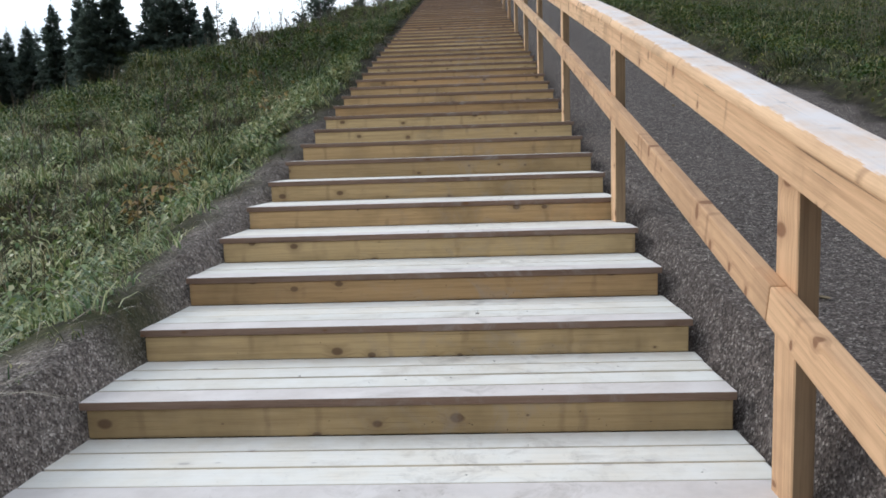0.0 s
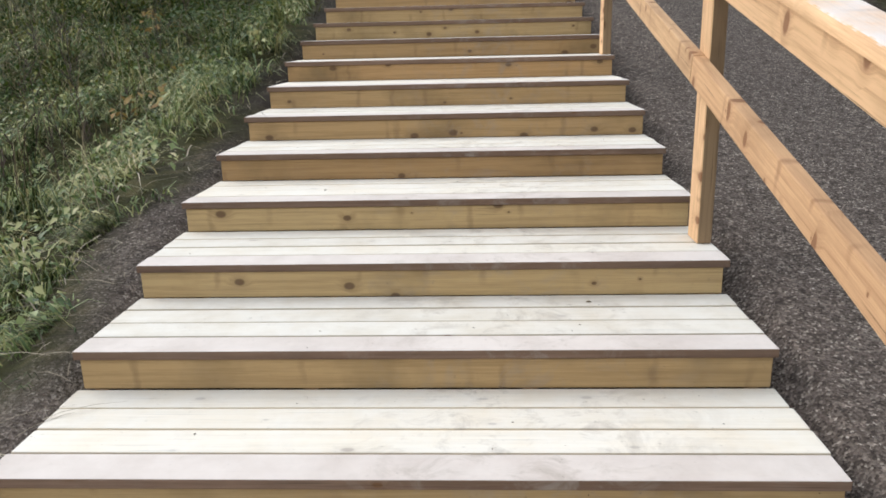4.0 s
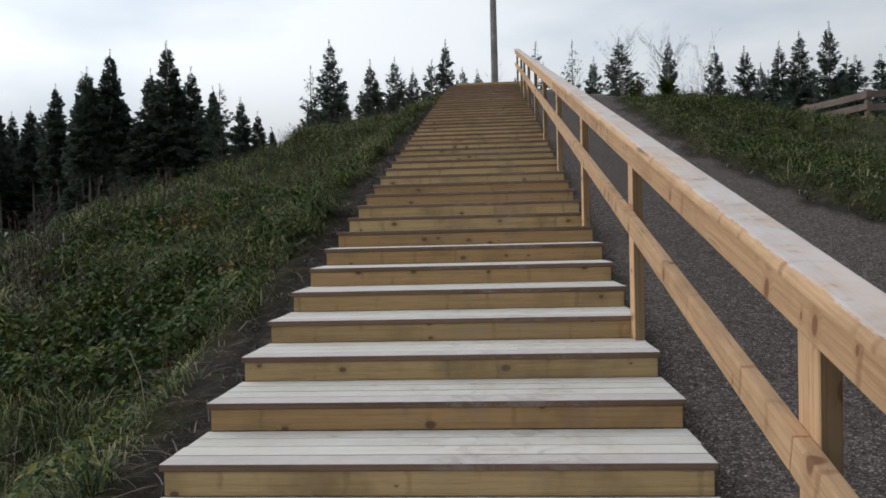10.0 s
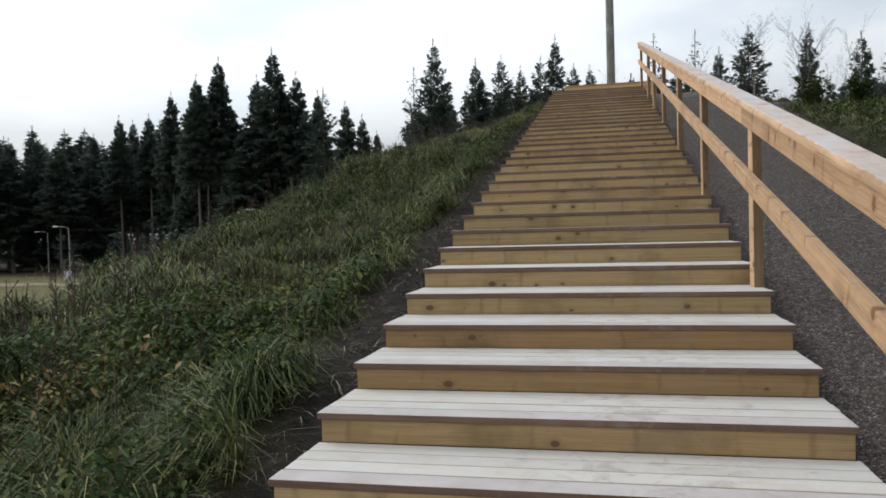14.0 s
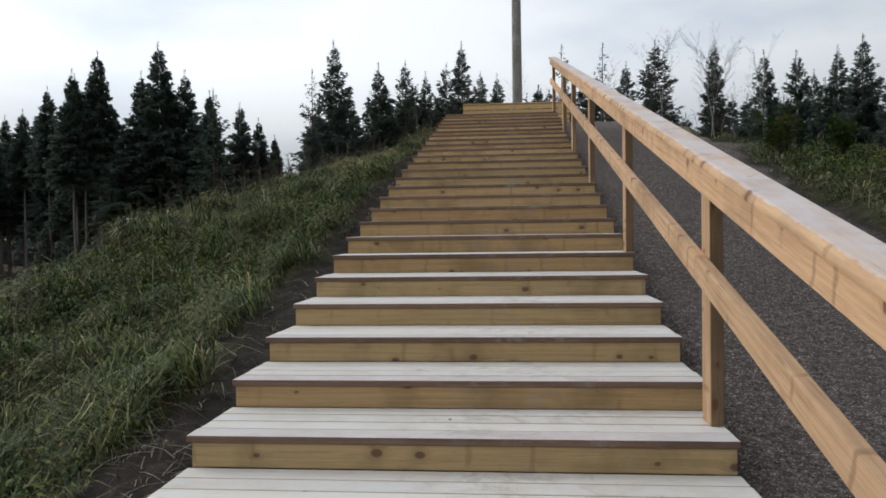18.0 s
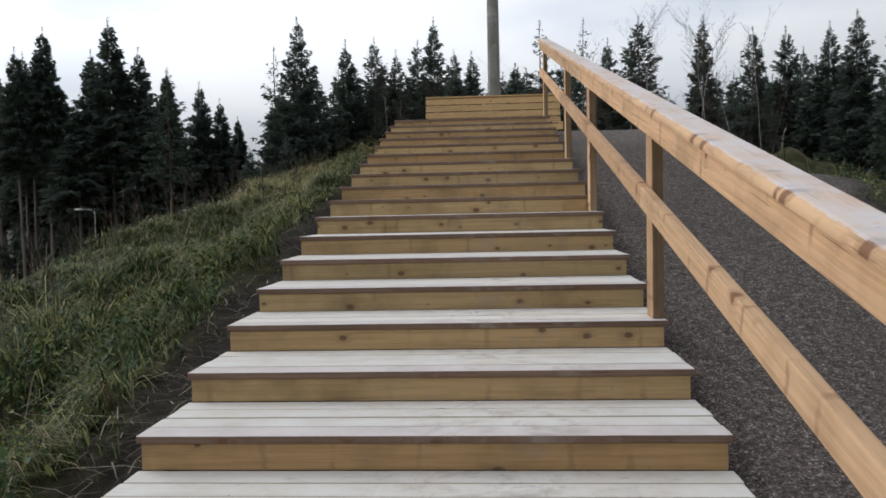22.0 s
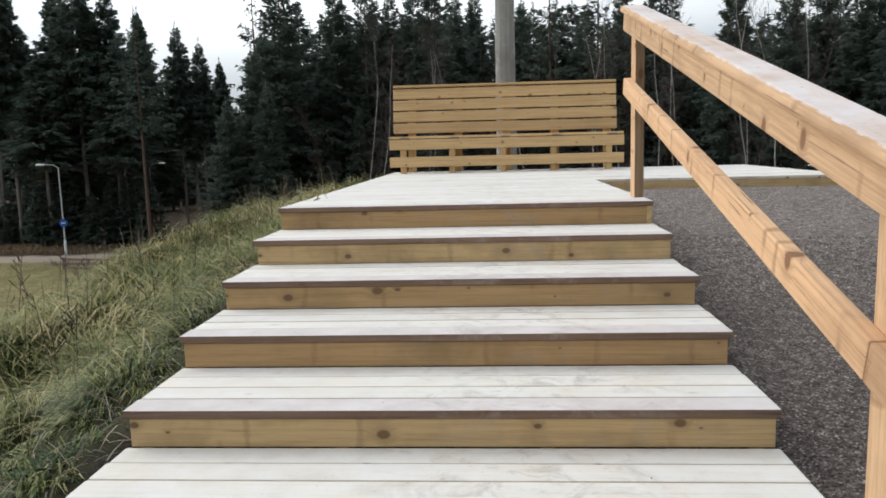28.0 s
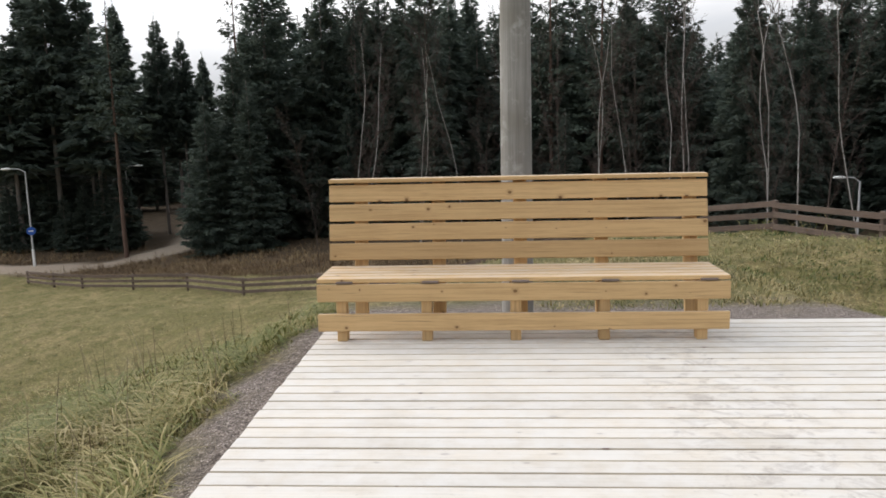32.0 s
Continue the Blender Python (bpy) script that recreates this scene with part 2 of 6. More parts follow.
    if scuff:
        # mud and scratches trodden into the boards where people walk
        lane = ramp_node(nt, math_node(nt, "ABSOLUTE", math_node(nt, "SUBTRACT", plain.outputs["X"], 0.28)), [(0.15, (1, 1, 1)), (0.62, (0.16, 0.16, 0.16))])
        smear = node(nt, "ShaderNodeTexNoise", Scale=7.0, Detail=8.0, Roughness=0.72, Distortion=0.8)
        link(nt, at.outputs["Vector"], smear.inputs["Vector"])
        mud = math_node(nt, "MULTIPLY", ramp_node(nt, smear.outputs["Fac"], [(0.5, (0, 0, 0)), (0.66, (1, 1, 1))]), lane)
        woody = mix_rgb(nt, math_node(nt, "MULTIPLY", mud, scuff), woody, (0.34, 0.295, 0.26))
        fleck = node(nt, "ShaderNodeTexNoise", Scale=55.0, Detail=3.0, Roughness=0.6)
        link(nt, at.outputs["Vector"], fleck.inputs["Vector"])
        specks = math_node(nt, "MULTIPLY", ramp_node(nt, fleck.outputs["Fac"], [(0.66, (0, 0, 0)), (0.71, (1, 1, 1))]), math_node(nt, "MULTIPLY_ADD", mud, 0.6, 0.12))
        woody = mix_rgb(nt, specks, woody, (0.12, 0.095, 0.075))
    link(nt, woody, bsdf.inputs["Base Color"])
    bsdf.inputs["Roughness"].default_value = rough
    bsdf.inputs["Specular IOR Level"].default_value = 0.25
    bp = node(nt, "ShaderNodeBump", Strength=bump, Distance=0.002)
    link(nt, g, bp.inputs["Height"])
    link(nt, bp.outputs["Normal"], bsdf.inputs["Normal"])
    return m


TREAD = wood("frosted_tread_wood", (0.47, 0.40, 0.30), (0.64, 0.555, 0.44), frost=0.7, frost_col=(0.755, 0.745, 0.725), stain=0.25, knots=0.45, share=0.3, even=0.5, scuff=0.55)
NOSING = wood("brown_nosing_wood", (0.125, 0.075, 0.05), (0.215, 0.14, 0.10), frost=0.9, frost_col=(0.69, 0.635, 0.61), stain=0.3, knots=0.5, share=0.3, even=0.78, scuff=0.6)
RISER = wood("treated_riser_wood", (0.335, 0.228, 0.110), (0.505, 0.360, 0.182), knot=(0.13, 0.075, 0.042), stain=0.75, knots=0.95, cell=(5.2, 7.6), share=0.44, spikes=0.3, redden=0.75, cracks=0.35, scuff=0.35)
RAIL = wood("new_pine_rail_wood", (0.47, 0.275, 0.15), (0.73, 0.475, 0.275), knot=(0.22, 0.10, 0.05), frost=0.85, frost_col=(0.74, 0.70, 0.70), stain=0.5, knots=1.1, bump=0.35, cell=(7.0, 4.2), share=0.55, cracks=0.75, spikes=0.5, redden=0.35, ragged_at=0.83)
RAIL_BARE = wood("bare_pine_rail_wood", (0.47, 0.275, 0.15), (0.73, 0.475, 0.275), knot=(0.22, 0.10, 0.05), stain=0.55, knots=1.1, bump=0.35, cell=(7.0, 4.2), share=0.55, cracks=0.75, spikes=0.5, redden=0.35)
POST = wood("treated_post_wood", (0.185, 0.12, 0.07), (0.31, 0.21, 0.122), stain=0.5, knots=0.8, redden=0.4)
BENCH = wood("treated_bench_wood", (0.41, 0.255, 0.115), (0.61, 0.41, 0.205), frost=0.45, frost_col=(0.70, 0.66, 0.60), stain=0.15, knots=0.55, cell=(5.5, 6.5), share=0.4)
OLD_FENCE = wood("dark_fence_wood", (0.075, 0.054, 0.044), (0.165, 0.122, 0.098), stain=0.5, knots=0.6, frost=0.3, frost_col=(0.4, 0.37, 0.34))
WEATHERED = wood("weathered_fence_wood", (0.14, 0.105, 0.085), (0.27, 0.21, 0.175), stain=0.5, knots=0.6, frost=0.2, frost_col=(0.4, 0.37, 0.34))


def pole_material():
    m, nt, bsdf = mat_nodes("grey_pole_wood")
    co = nt.nodes.new("ShaderNodeTexCoord")
    st = nt.nodes.new("ShaderNodeVectorMath")
    st.operation = "MULTIPLY"
    st.inputs[1].default_value = (34, 34, 0.9)
    link(nt, co.outputs["Object"], st.inputs[0])
    n1 = node(nt, "ShaderNodeTexNoise", Scale=1.0, Detail=6.0, Roughness=0.65, Distortion=0.6)
    link(nt, st.outputs["Vector"], n1.inputs["Vector"])
    n2 = node(nt, "ShaderNodeTexNoise", Scale=1.4, Detail=4.0)
    link(nt, co.outputs["Object"], n2.inputs["Vector"])
    c = ramp_node(nt, n1.outputs["Fac"], [(0.28, (0.21, 0.20, 0.18)), (0.72, (0.40, 0.385, 0.355))])
    c = mix_rgb(nt, math_node(nt, "MULTIPLY", ramp_node(nt, n2.outputs["Fac"], [(0.48, (0, 0, 0)), (0.66, (1, 1, 1))]), 0.6), c, (0.17, 0.155, 0.12))
    n3 = node(nt, "ShaderNodeTexNoise", Scale=5.0, Detail=6.0, Roughness=0.7)
    link(nt, co.outputs["Object"], n3.inputs["Vector"])
    c = mix_rgb(nt, math_node(nt, "MULTIPLY", ramp_node(nt, n3.outputs["Fac"], [(0.52, (0, 0, 0)), (0.62, (1, 1, 1))]), 0.5), c, (0.52, 0.51, 0.48))
    link(nt, c, bsdf.inputs["Base Color"])
    bsdf.inputs["Roughness"].default_value = 0.85
    bp = node(nt, "ShaderNodeBump", Strength=0.4, Distance=0.006)
    link(nt, n1.outputs["Fac"], bp.inputs["Height"])
    link(nt, bp.outputs["Normal"], bsdf.inputs["Normal"])
    return m


POLE = pole_material()


def simple(name, color, rough=0.6, metal=0.0, vary=0.25, scale=30.0):
    m, nt, bsdf = mat_nodes(name)
    co = nt.nodes.new("ShaderNodeTexCoord")
    n = node(nt, "ShaderNodeTexNoise", Scale=scale, Detail=4.0, Roughness=0.6)
    link(nt, co.outputs["Object"], n.inputs["Vector"])
    link(nt, ramp_node(nt, n.outputs["Fac"], [(0.3, tuple(c * (1 - vary) for c in color)), (0.7, tuple(min(1, c * (1 + vary)) for c in color))]), bsdf.inputs["Base Color"])
    bsdf.inputs["Roughness"].default_value = rough
    bsdf.inputs["Metallic"].default_value = metal
    return m


def leafy(name, stops, rough=0.7, patches=0.5, trans=0.0, drift_size=0.9, gloss=0.2):
    """Foliage: each leaf or blade its own tone, in drifts some metres wide."""
    m, nt, bsdf = mat_nodes(name)
    geo = nt.nodes.new("ShaderNodeNewGeometry")
    n = node(nt, "ShaderNodeTexNoise", Scale=drift_size, Detail=4.0, Roughness=0.6)
    link(nt, geo.outputs["Position"], n.inputs["Vector"])
    drift = nt.nodes.new("ShaderNodeMapRange")
    for k, v in (("From Min", 0.34), ("From Max", 0.66)):
        drift.inputs[k].default_value = v
    link(nt, n.outputs["Fac"], drift.inputs["Value"])
    f = math_node(nt, "ADD", math_node(nt, "MULTIPLY", geo.outputs["Random Per Island"], 1 - patches), math_node(nt, "MULTIPLY", drift.outputs["Result"], patches))
    link(nt, ramp_node(nt, f, stops), bsdf.inputs["Base Color"])
    bsdf.inputs["Roughness"].default_value = rough
    bsdf.inputs["Specular IOR Level"].default_value = gloss
    if trans:
        tr = nt.nodes.new("ShaderNodeBsdfTranslucent")
        link(nt, ramp_node(nt, f, stops), tr.inputs["Color"])
        mx = nt.nodes.new("ShaderNodeMixShader")
        mx.inputs[0].default_value = trans
        out = nt.nodes["Material Output"]
        link(nt, bsdf.outputs[0], mx.inputs[1])
        link(nt, tr.outputs[0], mx.inputs[2])
        link(nt, mx.outputs[0], out.inputs["Surface"])
    return m


NEEDLES = leafy("spruce_needles", [(0.0, (0.072, 0.100, 0.086)), (0.5, (0.098, 0.128, 0.104)), (1.0, (0.13, 0.155, 0.118))], 0.6, 0.3, 0.55, 0.9, 0.4)
PINE = leafy("pine_needles", [(0.0, (0.05, 0.07, 0.055)), (1.0, (0.095, 0.12, 0.088))], 0.85, 0.3)
BARK = simple("spruce_bark", (0.20, 0.175, 0.155), 0.95, scale=6)
PINE_BARK = simple("pine_bark", (0.12, 0.075, 0.055), 0.95, scale=5)
BIRCH = simple("birch_bark", (0.36, 0.345, 0.32), 0.8, vary=0.5, scale=3)
TWIGS = simple("bare_twigs", (0.085, 0.06, 0.05), 0.95, scale=4)
GRASS = leafy("grass_blades", [(0.0, (0.010, 0.022, 0.008)), (0.32, (0.034, 0.060, 0.020)), (0.55, (0.11, 0.145, 0.044)), (0.75, (0.25, 0.25, 0.085)), (1.0, (0.60, 0.51, 0.29))], 0.55, 0.3, 0.2, 1.6, 0.18)
STRAW = leafy("dry_straw", [(0.0, (0.07, 0.05, 0.032)), (0.5, (0.22, 0.17, 0.105)), (1.0, (0.48, 0.41, 0.28))], 0.8, 0.25, 0.15)
MEADOW = leafy("meadow_blades", [(0.0, (0.024, 0.05, 0.016)), (0.3, (0.095, 0.155, 0.048)), (0.55, (0.23, 0.29, 0.10)), (0.78, (0.44, 0.43, 0.20)), (1.0, (0.72, 0.64, 0.42))], 0.42, 0.3, 0.25, 1.8, 0.4)
WEED = leafy("weed_leaves", [(0.0, (0.016, 0.038, 0.010)), (0.5, (0.05, 0.092, 0.02)), (0.8, (0.15, 0.165, 0.035)), (1.0, (0.34, 0.28, 0.075))], 0.55, 0.35, 0.2, 1.5, 0.18)
LITTER = leafy("straw_litter", [(0.0, (0.025, 0.019, 0.014)), (0.5, (0.10, 0.08, 0.06)), (0.8, (0.26, 0.22, 0.17)), (1.0, (0.56, 0.50, 0.40))], 0.8, 0.2)
YELLOW_LEAF = leafy("yellowed_leaves", [(0.0, (0.22, 0.13, 0.06)), (0.6, (0.36, 0.26, 0.09)), (1.0, (0.20, 0.09, 0.055))], 0.6, 0.2, 0.2)
METAL = simple("galvanised_steel", (0.48, 0.49, 0.49), 0.6, 0.15, 0.15, 12)
WHITE = simple("white_lamp_housing", (0.8, 0.8, 0.78), 0.4, 0, 0.08, 6)
BLUE = simple("blue_sign_paint", (0.02, 0.10, 0.42), 0.4, 0, 0.1, 6)
CABLE = simple("black_cable", (0.02, 0.02, 0.02), 0.6)


# ---- mesh helpers ----
def put_under(ob, parent):
    ob.parent = parent
    return ob


def part(name, bm, material, parent, label=""):
    me = bpy.data.meshes.new(name)
    bm.to_mesh(me)
    bm.free()
    me.materials.append(material)
    ob = new(name, me)
    ob.parent = parent
    if label:
        ob["label"] = label
    return ob


def board_mesh(name, lx, ly, lz, material, bevel=0.004, segments=1):
    """A board with its length along x, centred in x, y and z, with eased edges."""
    bm = bmesh.new()
    bmesh.ops.create_cube(bm, size=1.0, matrix=Matrix.Diagonal((lx, ly, lz, 1)))
    if bevel:
        bmesh.ops.bevel(bm, geom=list(bm.edges), offset=bevel, segments=segments, affect="EDGES", profile=0.6)
    me = bpy.data.meshes.new(name)
    bm.to_mesh(me)
    bm.free()
    me.materials.append(material)
    return me


def piece(name, me, parent, m, label=""):
    ob = new(name, me)
    ob.parent = parent
    ob.matrix_basis = m
    if label:
        ob["label"] = label
    return ob


def thing(name, label, category, group="", kind="", at=(0, 0, 0)):
    e = new(name)
    e.location = at
    return tagged(e, label, category, group, kind)


def tube(bm, a, b, ra, rb, n=8, caps=True):
    a, b = Vector(a), Vector(b)
    d = (b - a)
    m = Matrix.Translation((a + b) / 2) @ d.to_track_quat("Z", "Y").to_matrix().to_4x4()
    bmesh.ops.create_cone(bm, cap_ends=caps, segments=n, radius1=ra, radius2=rb, depth=d.length, matrix=m)


def box(bm, x0, x1, y0, y1, z0, z1):
    bmesh.ops.create_cube(bm, size=1.0, matrix=Matrix.Translation(((x0 + x1) / 2, (y0 + y1) / 2, (z0 + z1) / 2)) @ Matrix.Diagonal((x1 - x0, y1 - y0, z1 - z0, 1)))


# ---- the lie of the land ----
GO, RISE, STEPS = 0.4858, 0.1249, 66        # tread depth, step height, number of steps
SLOPE = RISE / GO
HALF = 1.05                                  # half the stair's width
DECK_END, WING_X, WING_Y = 5.25, 3.2, 2.42


def smooth01(v):
    v = np.clip(v, 0, 1)
    return v * v * (3 - 2 * v)


def hump(x, y, seed, size):
    """Cheap smooth lumps, about -1 to 1."""
    s = np.sin(seed * 12.9898) * 43.0
    return (np.sin(x / size * 1.7 + s) * np.cos(y / size * 1.3 - s * 1.7) + np.sin(x / size * 0.9 - y / size * 1.1 + s * 2.3)) / 2


def gravel_edge(y):
    """How far right of the stair's middle the gravel path reaches."""
    at = (-36.0, -26.0, -20.0, -18.6, -17.0, -16.0, -15.0, -14.0, -13.0, -12.0, -8.5, -6.0, -4.5, -3.0, -1.0, 0.5, 2.0, 3.2)
    wide = (3.85, 3.70, 3.48, 3.42, 3.66, 3.55, 3.42, 3.22, 3.10, 3.04, 3.10, 3.15, 3.30, 3.55, 3.55, 3.75, 3.62, 3.35)
    return np.interp(y, at, wide) + 0.05 * np.sin(y * 2.3 + 2) + 0.03 * np.sin(y * 6.7)


def grass_edge(y):
    """How far left of the stair's middle the bare strip reaches."""
    at = (-34.0, -31.0, -29.0, -26.0, -22.0, -19.0, -15.0, -9.0, -6.5, -4.0, 0.0, 1.0, 2.0, 3.0, 3.6, 4.6, 6.0)
    wide = (1.52, 1.40, 1.25, 1.20, 1.26, 1.38, 1.50, 1.50, 1.32, 1.16, 1.14, 1.20, 1.22, 1.34, 1.56, 1.50, 1.36)
    return np.interp(y, at, wide) + 0.06 * np.sin(y * 0.9) + 0.06 * np.sin(y * 2.7 + 1) + 0.05 * np.sin(y * 6.1)


def land(x, y):
    x, y = np.asarray(x, float), np.asarray(y, float)
    along = np.where(y < 0, SLOPE * np.maximum(y, -33.0), 0.0) - 0.094 * np.maximum(y - 5.6, 0) - 0.09 * np.maximum(y - 21, 0)
    z = along - 0.15 - 0.06 * smooth01((y + 2.6) / 2) * smooth01((1.6 - y) / 1.4) + 0.06 * smooth01((y - 0.9) / 1.2) * smooth01((4 - y) / 1.5) * smooth01(x)
    # left: a shoulder beside the stair, then the bank falls away to the field
    z = z - (0.2 + 0.22 * smooth01(-y / 4)) * smooth01((-x - 1.25) / 0.9)
    z = z - smooth01((-x - 1.1) / 1.5) * (0.10 * smooth01((y + 4.5) / 2) + 0.36 * np.exp(-(((y + 0.4) / 1.8) ** 2)))
    # the strip beside the stair is trodden hollow, with the turf standing proud of it
    z = z - 0.10 * smooth01((-x - 1.0) / 0.15) * smooth01((grass_edge(y) + 0.12 + x) / 0.2) * smooth01((y + 24) / 5) * smooth01((-5 - y) / 2)
    z = z - smooth01((-x - 1.9) / 1.2) * (0.07 * smooth01((y + 14) / 4) * smooth01((-1.5 - y) / 4) + 0.12 * smooth01((y + 1.5) / 2) * smooth01((6 - y) / 2))
    # a dip beside the head of the stair
    z = z - 0.30 * smooth01((-x - 1.06) / 0.3) * smooth01((3.2 + x) / 1.5) * np.exp(-(((y - 0.5) / 1.5) ** 2))
    # the gravel's outer edge slumps below the head of the stair
    z = z - 0.34 * smooth01((x - 2.3) / 1.5) * smooth01((y + 3.8) / 2.6) * smooth01((1.8 - y) / 1.6)
    steep = 0.12 + 0.5 * smooth01((34 - y) / 22)
    crest = 3.0 + 0.136 * np.clip(-y, 0, 28) - 0.1 * np.clip(y, 0, 5) - 0.35 * np.maximum(y - 5, 0)
    v = np.maximum(-x - crest, 0)
    z = z - steep * (1 + 1.7 * np.clip(-y / 30, 0, 1)) * v * v / (v + 0.3)
    # right: a low turf bank along the gravel that levels out below the head of the stair
    e = x - gravel_edge(y)
    bank = np.minimum(along - 0.42 - 0.14 * smooth01((y + 16) / 5), -2.12)
    bank = bank - 0.42 * smooth01((y + 2.7) / 1.6) * smooth01((9 - y) / 4) * smooth01((10.5 - x) / 2)
    bank = np.where(y < 0, bank, bank + (along - 0.3 - bank) * smooth01((y - 4) / 15))
    hump_up = 0.16 * smooth01((-y - 4) / 6) * smooth01(e / 0.16)
    ledge = smooth01(-y / 2)
    z = np.where(e > 0, z + (bank - z) * smooth01((e - (0.45 + 0.55 * smooth01((y + 11) / 4)) * ledge) / (1.6 + 0.4 * ledge + 1.4 * ledge * smooth01((y + 11) / 4))) + hump_up, z)
    z = z - 0.12 * np.maximum(x - 13, 0) * smooth01((y + 20) / 30)
    z = z + 0.38 * smooth01((y - 8) / 8) * smooth01((x - 2) / 4) * smooth01((32 - y) / 9)
    z = z - 0.42 * smooth01((x - 7.9) / 2) * smooth01((y - 13) / 4) * smooth01((27 - y) / 4)
    z = z - 0.13 * smooth01((y - 17.5) / 3) * smooth01((x - 3) / 3) * smooth01((27 - y) / 4)
    # the flat field all round, rising gently to the right beyond the hill
    low, k = -7.9 + smooth01((y - 18) / 18) * (0.085 * np.clip(x + 31, 0, 27) - 0.25), 0.5
    return low + k * np.logaddexp(0, (z - low) / k)


def mounds(x, y, cell=0.52):
    """Tussocky hummocks: height from 0 to 1, and the way out from the middle of the nearest."""
    x, y = np.broadcast_arrays(np.asarray(x, float), np.asarray(y, float))
    i, j = np.floor(x / cell), np.floor(y / cell)
    best = np.zeros(x.shape)
    ox, oy = np.zeros(x.shape), np.ones(x.shape)
    for di in (-1, 0, 1):
        for dj in (-1, 0, 1):
            a, b = i + di, j + dj
            r1, r2, r3 = (np.abs(np.sin(a * p + b * q) * 4375.85) % 1.0 for p, q in ((12.99, 78.23), (39.35, 11.13), (73.16, 52.24)))
            dx, dy = x - (a + 0.15 + 0.7 * r1) * cell, y - (b + 0.15 + 0.7 * r2) * cell
            h = (0.45 + 0.55 * r3) * (1 - (dx * dx + dy * dy) / (cell * (0.45 + 0.3 * r3)) ** 2)
            more = h > best
            best, ox, oy = np.where(more, h, best), np.where(more, dx, ox), np.where(more, dy, oy)
    return best, ox, oy


def rough_land(x, y):
    z = land(x, y)
    turf = np.maximum(smooth01((-x - grass_edge(y)) / 0.35), smooth01((x - gravel_edge(y)) / 0.35))
    z = z + turf * (0.07 * hump(x, y, 1, 0.42) + 0.23 * mounds(x, y)[0] * (0.55 + 0.45 * hump(x, y, 44, 0.9)) * smooth01((7 - y) / 3) * smooth01((9 - np.abs(x)) / 3) - 0.06 + 0.10 * hump(x, y, 3, 1.7))
    return z + 0.008 * hump(x, y, 4, 0.35)


def spread(lo, hi, step, low2, high2, step2, far, grow=1.22):
    """Fine steps in the middle, coarser ones beside it, and ever longer ones out to the horizon."""
    mid = list(np.arange(low2, lo, step2)) + list(np.arange(lo, hi, step)) + list(np.arange(hi, high2 + 0.01, step2))
    s, left, right = step2, low2, high2
    a, b = [], []
    while right < far:
        s *= grow
        left, right = left - s, right + s
        a.append(left)
        b.append(right)
    return np.array(a[::-1] + mid + b)


